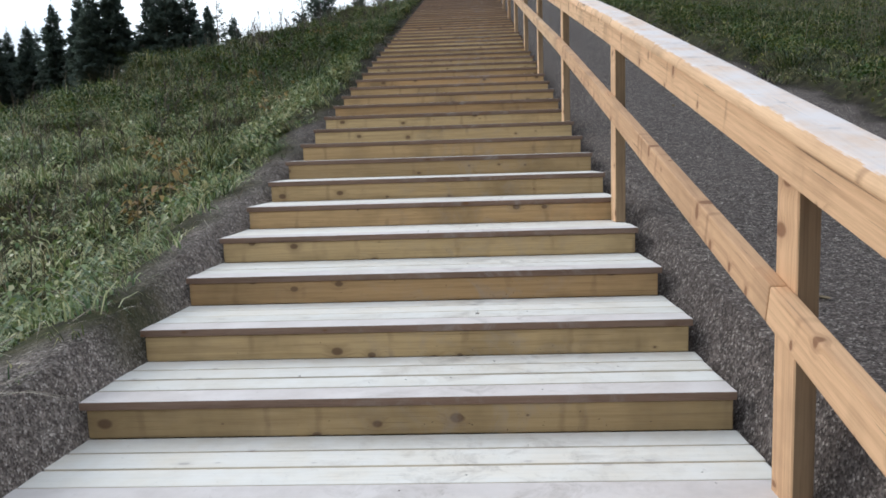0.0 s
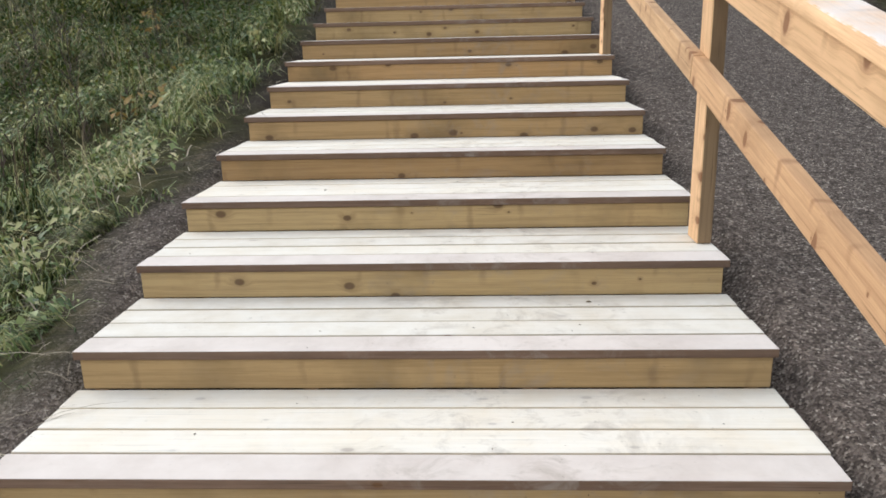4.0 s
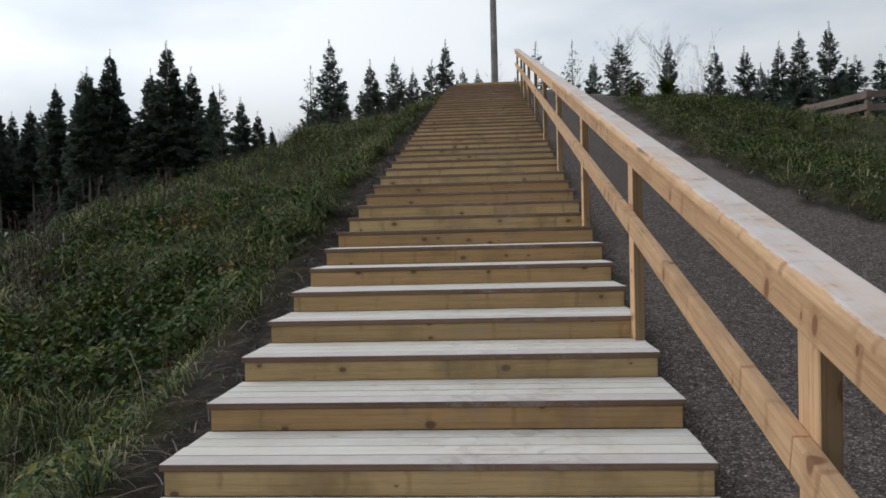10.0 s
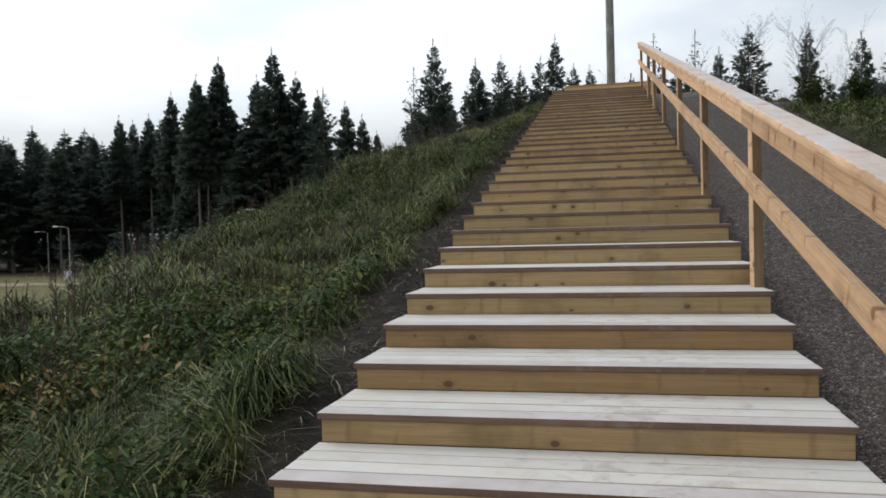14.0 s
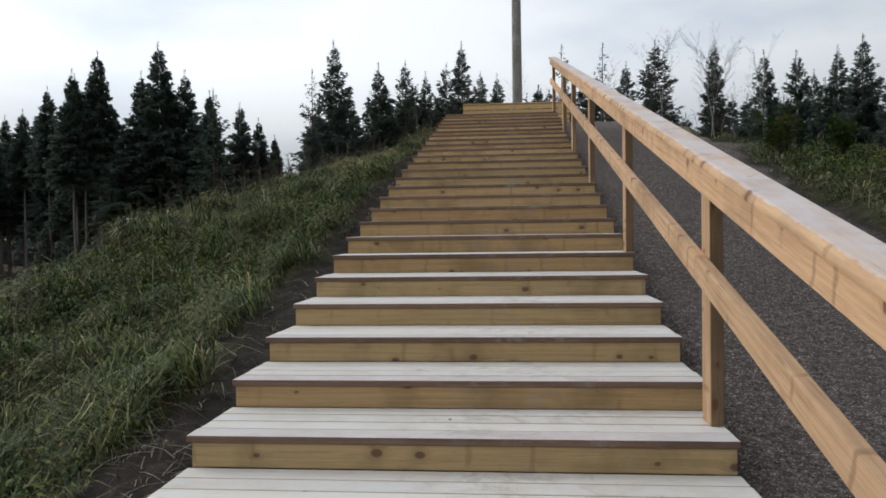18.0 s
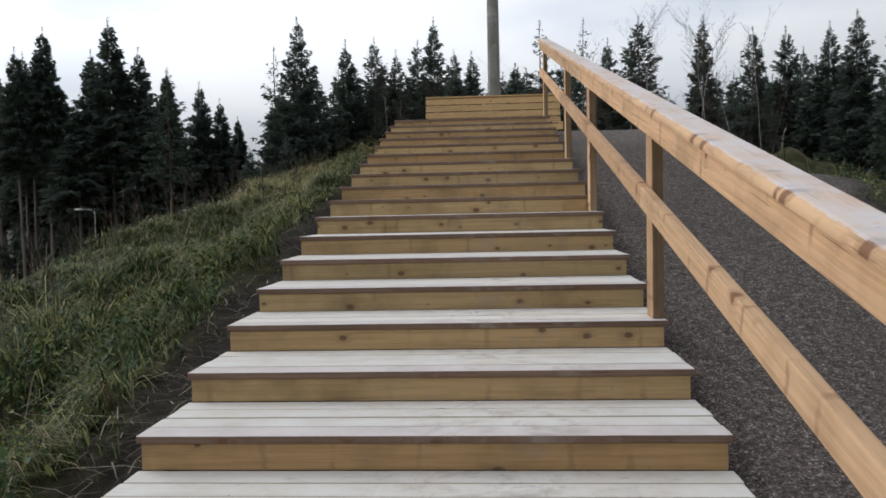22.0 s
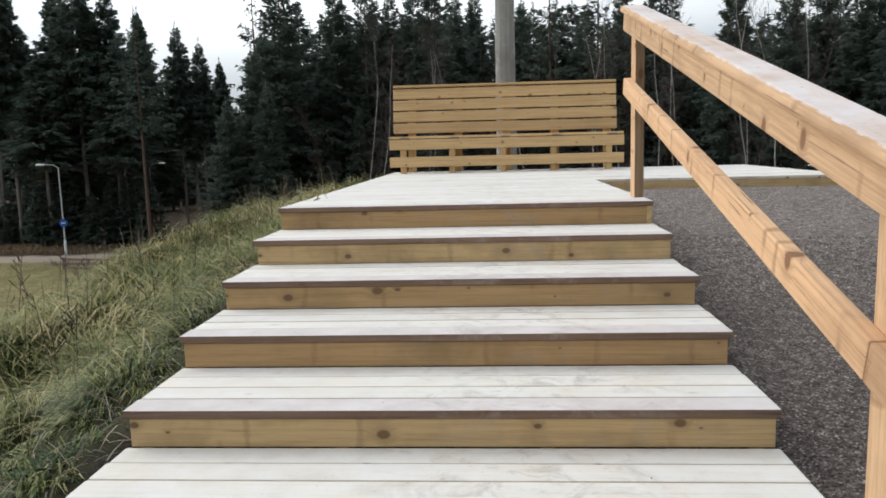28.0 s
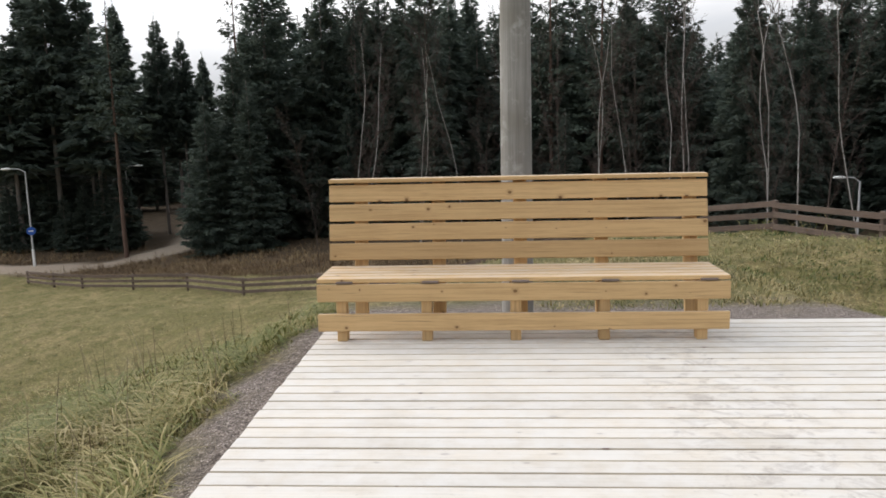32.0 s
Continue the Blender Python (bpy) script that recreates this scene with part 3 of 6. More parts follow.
def ground_material():
    m, nt, bsdf = mat_nodes("gravel_soil_and_turf")
    geo = nt.nodes.new("ShaderNodeNewGeometry")
    att = nt.nodes.new("ShaderNodeAttribute")
    att.attribute_name = "turf"
    road = nt.nodes.new("ShaderNodeAttribute")
    road.attribute_name = "track"
    fine = node(nt, "ShaderNodeTexNoise", Scale=60.0, Detail=4.0, Roughness=0.7)
    link(nt, geo.outputs["Position"], fine.inputs["Vector"])
    peb = nt.nodes.new("ShaderNodeTexVoronoi")
    peb.inputs["Scale"].default_value = 135.0
    link(nt, geo.outputs["Position"], peb.inputs["Vector"])
    big = node(nt, "ShaderNodeTexNoise", Scale=0.8, Detail=5.0, Roughness=0.6)
    link(nt, geo.outputs["Position"], big.inputs["Vector"])
    stone = nt.nodes.new("ShaderNodeSeparateColor")
    link(nt, peb.outputs["Color"], stone.inputs["Color"])
    gravel = ramp_node(nt, stone.outputs["Red"], [(0.0, (0.035, 0.03, 0.028)), (0.5, (0.10, 0.086, 0.079)), (0.9, (0.19, 0.167, 0.153)), (1.0, (0.40, 0.37, 0.34))])
    gravel = mix_rgb(nt, math_node(nt, "MULTIPLY", big.outputs["Fac"], 0.5), gravel, (0.085, 0.066, 0.06))
    dry = nt.nodes.new("ShaderNodeAttribute")
    dry.attribute_name = "dry"
    gravel = mix_rgb(nt, math_node(nt, "MULTIPLY", dry.outputs["Fac"], 0.8), gravel, ramp_node(nt, stone.outputs["Green"], [(0.0, (0.07, 0.058, 0.052)), (0.5, (0.18, 0.155, 0.14)), (0.9, (0.32, 0.285, 0.26)), (1.0, (0.58, 0.53, 0.49))]))
    mid = node(nt, "ShaderNodeTexNoise", Scale=9.0, Detail=6.0, Roughness=0.65)
    link(nt, geo.outputs["Position"], mid.inputs["Vector"])
    turf = ramp_node(nt, mid.outputs["Fac"], [(0.3, (0.026, 0.023, 0.014)), (0.5, (0.045, 0.046, 0.018)), (0.7, (0.10, 0.085, 0.04))])
    lump = node(nt, "ShaderNodeTexNoise", Scale=26.0, Detail=4.0, Roughness=0.75)
    link(nt, geo.outputs["Position"], lump.inputs["Vector"])
    lea = nt.nodes.new("ShaderNodeAttribute")
    lea.attribute_name = "field"
    field = ramp_node(nt, big.outputs["Fac"], [(0.35, (0.155, 0.147, 0.064)), (0.48, (0.29, 0.237, 0.127)), (0.58, (0.165, 0.156, 0.066)), (0.7, (0.265, 0.205, 0.117))])
    lumpy = node(nt, "ShaderNodeTexNoise", Scale=0.28, Detail=7.0, Roughness=0.72)
    link(nt, geo.outputs["Position"], lumpy.inputs["Vector"])
    field = mix_rgb(nt, ramp_node(nt, lumpy.outputs["Fac"], [(0.40, (0.7, 0.7, 0.7)), (0.58, (0, 0, 0))]), field, (0.14, 0.135, 0.055))
    field = mix_rgb(nt, 1.0, field, ramp_node(nt, lump.outputs["Fac"], [(0.36, (0.6, 0.6, 0.6)), (0.62, (1.4, 1.37, 1.3))]), "MULTIPLY")
    field = mix_rgb(nt, 1.0, field, ramp_node(nt, mid.outputs["Fac"], [(0.36, (0.66, 0.68, 0.64)), (0.64, (1.34, 1.3, 1.25))]), "MULTIPLY")
    field = mix_rgb(nt, 0.2, field, turf)
    turf = mix_rgb(nt, lea.outputs["Fac"], turf, field)
    gravel = mix_rgb(nt, 1.0, gravel, ramp_node(nt, lump.outputs["Fac"], [(0.36, (0.72, 0.68, 0.65)), (0.52, (1.16, 1.12, 1.08)), (0.66, (1.7, 1.62, 1.55))]), "MULTIPLY")
    bare = nt.nodes.new("ShaderNodeAttribute")
    bare.attribute_name = "soil"
    soil = ramp_node(nt, mid.outputs["Fac"], [(0.3, (0.012, 0.010, 0.008)), (0.55, (0.032, 0.025, 0.02)), (0.75, (0.085, 0.068, 0.05))])
    gravel = mix_rgb(nt, math_node(nt, "MULTIPLY", bare.outputs["Fac"], 0.95), gravel, soil)
    c = mix_rgb(nt, att.outputs["Fac"], gravel, turf)
    dirt = ramp_node(nt, fine.outputs["Fac"], [(0.3, (0.24, 0.19, 0.14)), (0.7, (0.42, 0.35, 0.28))])
    wood = nt.nodes.new("ShaderNodeAttribute")
    wood.attribute_name = "litter"
    litter = ramp_node(nt, mid.outputs["Fac"], [(0.3, (0.03, 0.023, 0.016)), (0.5, (0.07, 0.05, 0.032)), (0.72, (0.14, 0.10, 0.06))])
    c = mix_rgb(nt, wood.outputs["Fac"], c, litter)
    c = mix_rgb(nt, road.outputs["Fac"], c, dirt)
    link(nt, c, bsdf.inputs["Base Color"])
    bsdf.inputs["Roughness"].default_value = 0.95
    bsdf.inputs["Specular IOR Level"].default_value = 0.15
    bp = node(nt, "ShaderNodeBump", Strength=0.8, Distance=0.008)
    link(nt, math_node(nt, "ADD", peb.outputs["Distance"], fine.outputs["Fac"]), bp.inputs["Height"])
    link(nt, bp.outputs["Normal"], bsdf.inputs["Normal"])
    return m


def field_road(x, y):
    """A dirt track across the field and into the wood."""
    way = [(-90, 58), (-60, 56.5), (-39.5, 55.6), (-32.9, 55.4), (-29.8, 56.4), (-27.7, 58.4), (-26.6, 62.2), (-26.6, 67), (-28.9, 75), (-32, 83), (-34, 100)]
    far = np.full(np.shape(x), 99.0)
    for (ax, ay), (bx, by) in zip(way, way[1:]):
        dx, dy = bx - ax, by - ay
        t = np.clip(((x - ax) * dx + (y - ay) * dy) / (dx * dx + dy * dy), 0, 1)
        far = np.minimum(far, np.hypot(x - ax - t * dx, y - ay - t * dy))
    return np.clip(1 - (far - 1.55) / 0.9, 0, 1)


def ground():
    xs, ys = spread(-7.0, 7.0, 0.12, -48.0, 24.0, 0.6, 1500), spread(-36.0, 6.0, 0.16, -36.0, 78.0, 0.55, 1500)
    gx, gy = np.meshgrid(xs, ys)
    gz = rough_land(gx, gy)
    # nothing of the ground stands above the treads or the deck
    under = (np.abs(gx) < HALF + 0.02) & (gy < 0.1)
    gz = np.where(under, np.minimum(gz, SLOPE * gy - 0.2), gz)
    deck = ((np.abs(gx) < HALF + 0.02) | ((gx > 0) & (gx < WING_X) & (gy > WING_Y))) & (gy > -0.2) & (gy < DECK_END)
    gz = np.where(deck, np.minimum(gz, -0.2), gz)
    nx, ny = len(xs), len(ys)
    verts = np.stack([gx, gy, gz], -1).reshape(-1, 3)
    i = np.arange((ny - 1) * (nx - 1))
    a = i // (nx - 1) * nx + i % (nx - 1)
    faces = np.stack([a, a + 1, a + nx + 1, a + nx], 1)
    me = bpy.data.meshes.new("ground")
    me.from_pydata(verts.tolist(), [], faces.tolist())
    me.polygons.foreach_set("use_smooth", [True] * len(me.polygons))
    wob = 0.10 * hump(gx, gy, 7, 0.3) + 0.08 * hump(gx, gy, 8, 0.13)
    turf = np.maximum(smooth01((-gx - grass_edge(gy) + wob) / 0.3 + 0.5), smooth01((gx - gravel_edge(gy) + 0.6 * wob) / 0.14 + 0.5))
    turf = np.maximum(turf, smooth01((gy - 6.6 + 2 * wob) / 0.8))
    soil = smooth01((-gx - 0.5) / 0.5) * smooth01((gy + 26) / 3) * smooth01((1 - gy) / 2)
    # the turf's cut edge bares dark earth along the gravel
    soil = np.maximum(soil, smooth01((gx - gravel_edge(gy) + 0.24 + wob) / 0.14) * smooth01((-2.5 - gy) / 2))
    for name, v in (("turf", turf), ("soil", soil), ("field", np.maximum(smooth01((gy + 1) / 3), smooth01((-gx - 9) / 3))), ("dry", np.maximum(smooth01((gy + 1.8 + 2 * wob) / 2.2), smooth01((-25.5 - gy) / 2) * smooth01(-gx) * 0.8)), ("track", field_road(gx, gy)), ("litter", smooth01((gy + 0.45 * gx - 36.5 + 3 * wob) / 2.5) * smooth01((60 - gx) / 20))):
        at = me.attributes.new(name, "FLOAT", "POINT")
        at.data.foreach_set("value", v.ravel().astype(np.float32))
    me.materials.append(ground_material())
    return tagged(new("ground", me), "gravel path, bare soil strip and rough turf of the hillside", "ground", kind="structure")


ground()


# ---- the wooden stair, its deck and its rail ----
def stair():
    top = thing("stair", "long outdoor stair of pale frosted deck boards with yellowish risers", "stairs", kind="structure")
    rnd = random.Random(3)
    pitch = 0.1243
    w = 0.1172
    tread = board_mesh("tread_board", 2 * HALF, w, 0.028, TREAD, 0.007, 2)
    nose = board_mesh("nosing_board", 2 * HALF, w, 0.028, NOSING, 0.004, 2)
    riser = board_mesh("riser_board", 2 * HALF - 0.03, 0.028, 0.098, RISER, 0.003)
    out = []
    for n in range(1, STEPS):
        y0, z0 = -n * GO, -n * RISE
        for k in range(4):
            jig = pose(rnd.uniform(-0.004, 0.004), y0 + k * pitch + w / 2, z0 - 0.014 + rnd.uniform(-0.001, 0.001), rnd.uniform(-0.4, 0.4), 0, rnd.uniform(-0.05, 0.05))
            out.append(("nosing_board" if k == 0 else "tread_board", nose if k == 0 else tread, jig))
    for n in range(0, STEPS):
        out.append(("riser_board", riser, pose(rnd.uniform(-0.004, 0.004), -n * GO + 0.021, -n * RISE - 0.028 - 0.049, 0, 0, rnd.uniform(-0.04, 0.04))))
    bm = bmesh.new()
    for x in (-0.98, -0.33, 0.33, 0.98):
        y1 = -(STEPS - 1) * GO
        vs = [bm.verts.new((x + dx, y, z)) for dx in (-0.022, 0.022) for y, z in ((0.0, -0.13), (0.0, -0.34), (y1, y1 * SLOPE - 0.34), (y1, y1 * SLOPE - 0.13))]
        for f in ((0, 1, 2, 3), (7, 6, 5, 4), (0, 4, 5, 1), (1, 5, 6, 2), (2, 6, 7, 3), (3, 7, 4, 0)):
            bm.faces.new([vs[i] for i in f])
    bmesh.ops.recalc_face_normals(bm, faces=list(bm.faces))
    part("stringers", bm, POST, top)
    return top, out


def deck():
    top = thing("deck", "wooden platform of pale frosted deck boards at the head of the stair", "deck", kind="structure")
    rnd = random.Random(5)
    pitch, w = GO / 4, 0.1105
    count = int(DECK_END / pitch)
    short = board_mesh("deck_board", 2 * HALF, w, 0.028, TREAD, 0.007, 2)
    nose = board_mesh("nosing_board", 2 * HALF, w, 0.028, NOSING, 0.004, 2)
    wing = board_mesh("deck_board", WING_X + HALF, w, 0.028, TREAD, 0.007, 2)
    out = []
    for k in range(count):
        y = k * pitch + w / 2
        jig = lambda x: pose(x + rnd.uniform(-0.004, 0.004), y, -0.014 + rnd.uniform(-0.001, 0.001), rnd.uniform(-0.4, 0.4), 0, rnd.uniform(-0.03, 0.03))
        if y > WING_Y + w / 2 - 0.01:
            out.append(("deck_board", wing, jig((WING_X - HALF) / 2)))
        else:
            out.append(("nosing_board" if k == 0 else "deck_board", nose if k == 0 else short, jig(0)))
    for name, lx, m in (("edge_board", WING_X - HALF, pose((WING_X + HALF) / 2, WING_Y + 0.02, -0.088)),
                        ("edge_board", WING_Y, pose(HALF - 0.02, WING_Y / 2, -0.088, 0, 0, 90)),
                        ("edge_board", DECK_END - 0.05, pose(-HALF + 0.03, DECK_END / 2, -0.088, 0, 0, 90)),
                        ("edge_board", DECK_END - WING_Y - 0.06, pose(WING_X - 0.03, (DECK_END + WING_Y) / 2, -0.088, 0, 0, 90)),
                        ("edge_board", WING_X + HALF - 0.1, pose((WING_X - HALF) / 2, count * pitch - 0.03, -0.088))):
        piece(name, board_mesh(name, lx, 0.028, 0.118, RISER, 0.003), top, m)
    return top, out


STAIR, STAIR_PIECES = stair()
DECK, DECK_PIECES = deck()

POST_Y = [0.25, -2.735, -4.52, -6.76, -9.20, -11.46, -13.83, -16.28, -18.58, -20.95, -23.185, -25.55, -27.88, -30.20, -32.5]
RAIL_SLOPE = SLOPE - 0.0007


def sag(y):
    """The lowest length of rail dips below the line of the rest."""
    return -0.068 * min(1.4, max(0.0, (-26.5 - y) / 3.8))


def cap_mesh(length, w, h):
    """The flat cap: rounded well over towards the stair, eased on the far edge."""
    bm = bmesh.new()
    bmesh.ops.create_cube(bm, size=1.0, matrix=Matrix.Diagonal((length, w, h, 1)))
    rim = [e for e in bm.edges if all(v.co.z > 0 and v.co.y > 0 for v in e.verts)]
    bmesh.ops.bevel(bm, geom=rim, offset=0.026, segments=8, affect="EDGES", profile=0.5)
    rim = [e for e in bm.edges if all(v.co.z > h * 0.49 and v.co.y < -w * 0.49 for v in e.verts)]
    bmesh.ops.bevel(bm, geom=rim, offset=0.010, segments=4, affect="EDGES", profile=0.5)
    me = bpy.data.meshes.new("cap")
    bm.to_mesh(me)
    bm.free()
    me.materials.append(RAIL)
    return me


def handrail():
    top = thing("handrail", "new pine handrail with a frosted flat cap and one middle rail", "railing")
    for y in POST_Y:
        n = math.ceil(-y / GO - 1e-6) if y < 0 else 0
        foot = -n * RISE
        head = RAIL_SLOPE * y + 0.955 + sag(y)
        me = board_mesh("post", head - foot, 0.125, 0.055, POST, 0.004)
        # two woods paint the skylight: pale towards the stair, dark on the shaded faces
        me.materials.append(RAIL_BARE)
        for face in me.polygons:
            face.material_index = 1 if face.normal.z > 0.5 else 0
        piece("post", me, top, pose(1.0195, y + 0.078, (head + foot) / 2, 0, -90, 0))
    # the rails come in lengths, butted over a post
    low = [0.40] + [y + 0.07 for y in POST_Y[1::2]] + [-32.33]
    high = [0.40] + [y + 0.07 for y in POST_Y[2:14:4]] + [-27.8, -32.33]
    for name, up, x, w, h, y1, y0 in [("middle_rail", 0.598, 0.969, 0.045, 0.097, a, b) for a, b in zip(low, low[1:])] + [
            (name, up, x, w, h, a, b) for name, up, x, w, h in (("cap", 1.008, 0.998, 0.136, 0.032), ("top_rail", 0.974, 0.969, 0.046, 0.104)) for a, b in zip(high, high[1:])]:
        tilt = math.atan((RAIL_SLOPE * (y1 - y0) + sag(y1) - sag(y0)) / (y1 - y0))
        c = math.cos(tilt)
        length = (y1 - y0) / c - 0.003
        me = cap_mesh(length, w, h) if name == "cap" else board_mesh(name, length, w, h, RAIL_BARE, 0.006, 2)
        if name == "cap" and y1 > 0.3:
            y1 = y1 + 0.03
            me = cap_mesh((y1 - y0) / c - 0.003, w, h)
        ym = (y0 + y1) / 2
        zm = RAIL_SLOPE * ym + (sag(y0) + sag(y1)) / 2 + up - h / 2 / c
        piece(name, me, top, pose(x, ym, zm, 0, 0, 90) @ pose(0, 0, 0, 0, -math.degrees(tilt), 0))
    return top


handrail()


def bench():
    top = thing("bench", "long high-backed bench of yellowish treated planks on the deck", "bench", at=(0.322, 0, 0))
    x0, x1 = -1.345, 1.345
    wide, back = x1 - x0, 2.70
    for k in range(5):
        piece("seat_plank", board_mesh("seat_plank", wide, 0.095, 0.028, BENCH, 0.004), top, pose(0, 4.70 + k * 0.104, 0.43 - 0.014))
    for z in (0.335, 0.135):
        piece("front_plank", board_mesh("front_plank", wide, 0.028, 0.117, BENCH, 0.004), top, pose(0, 4.655, z))
    lean = 10
    for k in range(4):
        z = 0.532 + k * 0.139
        piece("back_plank", board_mesh("back_plank", back, 0.028, 0.123, BENCH, 0.004), top, pose(-0.007, 5.172 + (z - 0.5) * math.tan(radians(lean)), z, -lean, 0, 0))
    piece("back_cap", board_mesh("back_cap", back, 0.118, 0.028, BENCH, 0.004), top, pose(-0.007, 5.287, 1.04))
    for x in (-1.19, -0.62, -0.03, 0.55, 1.18):
        piece("leg", board_mesh("leg", 0.40, 0.07, 0.07, BENCH, 0.004), top, pose(x, 4.71, 0.20, 0, 90, 0))
        piece("back_leg", board_mesh("back_leg", 1.06, 0.095, 0.045, BENCH, 0.004), top, pose(x + 0.055, 5.246, 0.515, 0, 0, 90) @ pose(0, 0, 0, 0, -90 + 10, 0))
        piece("bearer", board_mesh("bearer", 0.52, 0.045, 0.07, BENCH, 0.004), top, pose(x + 0.05, 4.93, 0.365, 0, 0, 90))
        piece("spacer", board_mesh("spacer", 0.11, 0.03, 0.014, WEATHERED, 0.002), top, pose(x + 0.03, 4.652, 0.406))
    return top


bench()


def pole():
    bm = bmesh.new()
    rings, n = 14, 20
    for i in range(rings):
        t = i / (rings - 1)
        z = -0.6 + t * 11.0
        r = 0.14 - 0.045 * t
        for k in range(n):
            a = 2 * math.pi * k / n
            rr = r * (1 + 0.02 * math.sin(3 * a + i) + 0.012 * math.sin(7 * a + 2 * i))
            bm.verts.new((rr * math.cos(a), rr * math.sin(a), z))
    bm.verts.ensure_lookup_table()
    for i in range(rings - 1):
        for k in range(n):
            f = bm.faces.new([bm.verts[i * n + k], bm.verts[i * n + (k + 1) % n], bm.verts[(i + 1) * n + (k + 1) % n], bm.verts[(i + 1) * n + k]])
            f.smooth = True
    bm.faces.new([bm.verts[(rings - 1) * n + k] for k in range(n)])
    ob = part("wooden_pole", bm, POLE, None)
    ob.location = (0.36, 6.3, float(land(0.36, 6.3)))
    return tagged(ob, "tall weathered grey wooden pole behind the bench", "pole")


pole()


# ---- trees ----
def tri_mesh(name, verts, tris, material, smooth=False):
    verts, tris = np.asarray(verts, np.float32).reshape(-1, 3), np.asarray(tris, np.int32).reshape(-1, 3)
    me = bpy.data.meshes.new(name)
    me.vertices.add(len(verts))
    me.vertices.foreach_set("co", verts.ravel())
    me.loops.add(tris.size)
    me.loops.foreach_set("vertex_index", tris.ravel())
    me.polygons.add(len(tris))
    me.polygons.foreach_set("loop_start", np.arange(0, tris.size, 3, dtype=np.int32))
    if smooth:
        me.polygons.foreach_set("use_smooth", np.ones(len(tris), bool))
    me.update(calc_edges=True)
    me.materials.append(material)
    return me


class Cloud:
    """Loose triangles, gathered and turned into one mesh."""

    def __init__(self):
        self.v, self.t = [], []

    def tri(self, a, b, c):
        n = len(self.v)
        self.v += [a, b, c]
        self.t.append((n, n + 1, n + 2))

    def strip(self, pts, sides, widths):
        """A tapering ribbon along pts."""
        n = len(self.v)
        for p, s, w in zip(pts, sides, widths):
            self.v += [p - s * w, p + s * w]
        for i in range(len(pts) - 1):
            a = n + 2 * i
            self.t += [(a, a + 1, a + 3), (a, a + 3, a + 2)]

    def stick(self, a, b, ra, rb, n=4):
        a, b = np.asarray(a, float), np.asarray(b, float)
        d = b - a
        d = d / (np.linalg.norm(d) + 1e-9)
        s = np.cross(d, (0.3, 0.5, 0.8))
        s = s / (np.linalg.norm(s) + 1e-9)
        u = np.cross(d, s)
        base = len(self.v)
        for p, r in ((a, ra), (b, rb)):
            for k in range(n):
                t = 2 * math.pi * k / n
                self.v.append(p + r * (math.cos(t) * s + math.sin(t) * u))
        for k in range(n):
            j = (k + 1) % n
            self.t += [(base + k, base + j, base + n + j), (base + k, base + n + j, base + n + k)]

    def mesh(self, name, material):
        return tri_mesh(name, np.array(self.v), np.array(self.t), material)


def needle_cloud(name, origin, along, length, width, rng, material):
    """Small pointed sprays of needles: one long triangle each."""
    n = len(origin)
    side = np.cross(along, rng.normal(size=(n, 3)))
    side /= np.linalg.norm(side, axis=1)[:, None] + 1e-9
    v = np.empty((n, 3, 3))
    v[:, 0] = origin - side * width[:, None]
    v[:, 1] = origin + side * width[:, None]
    v[:, 2] = origin + along * length[:, None]
    return tri_mesh(name, v, np.arange(3 * n).reshape(-1, 3), material)


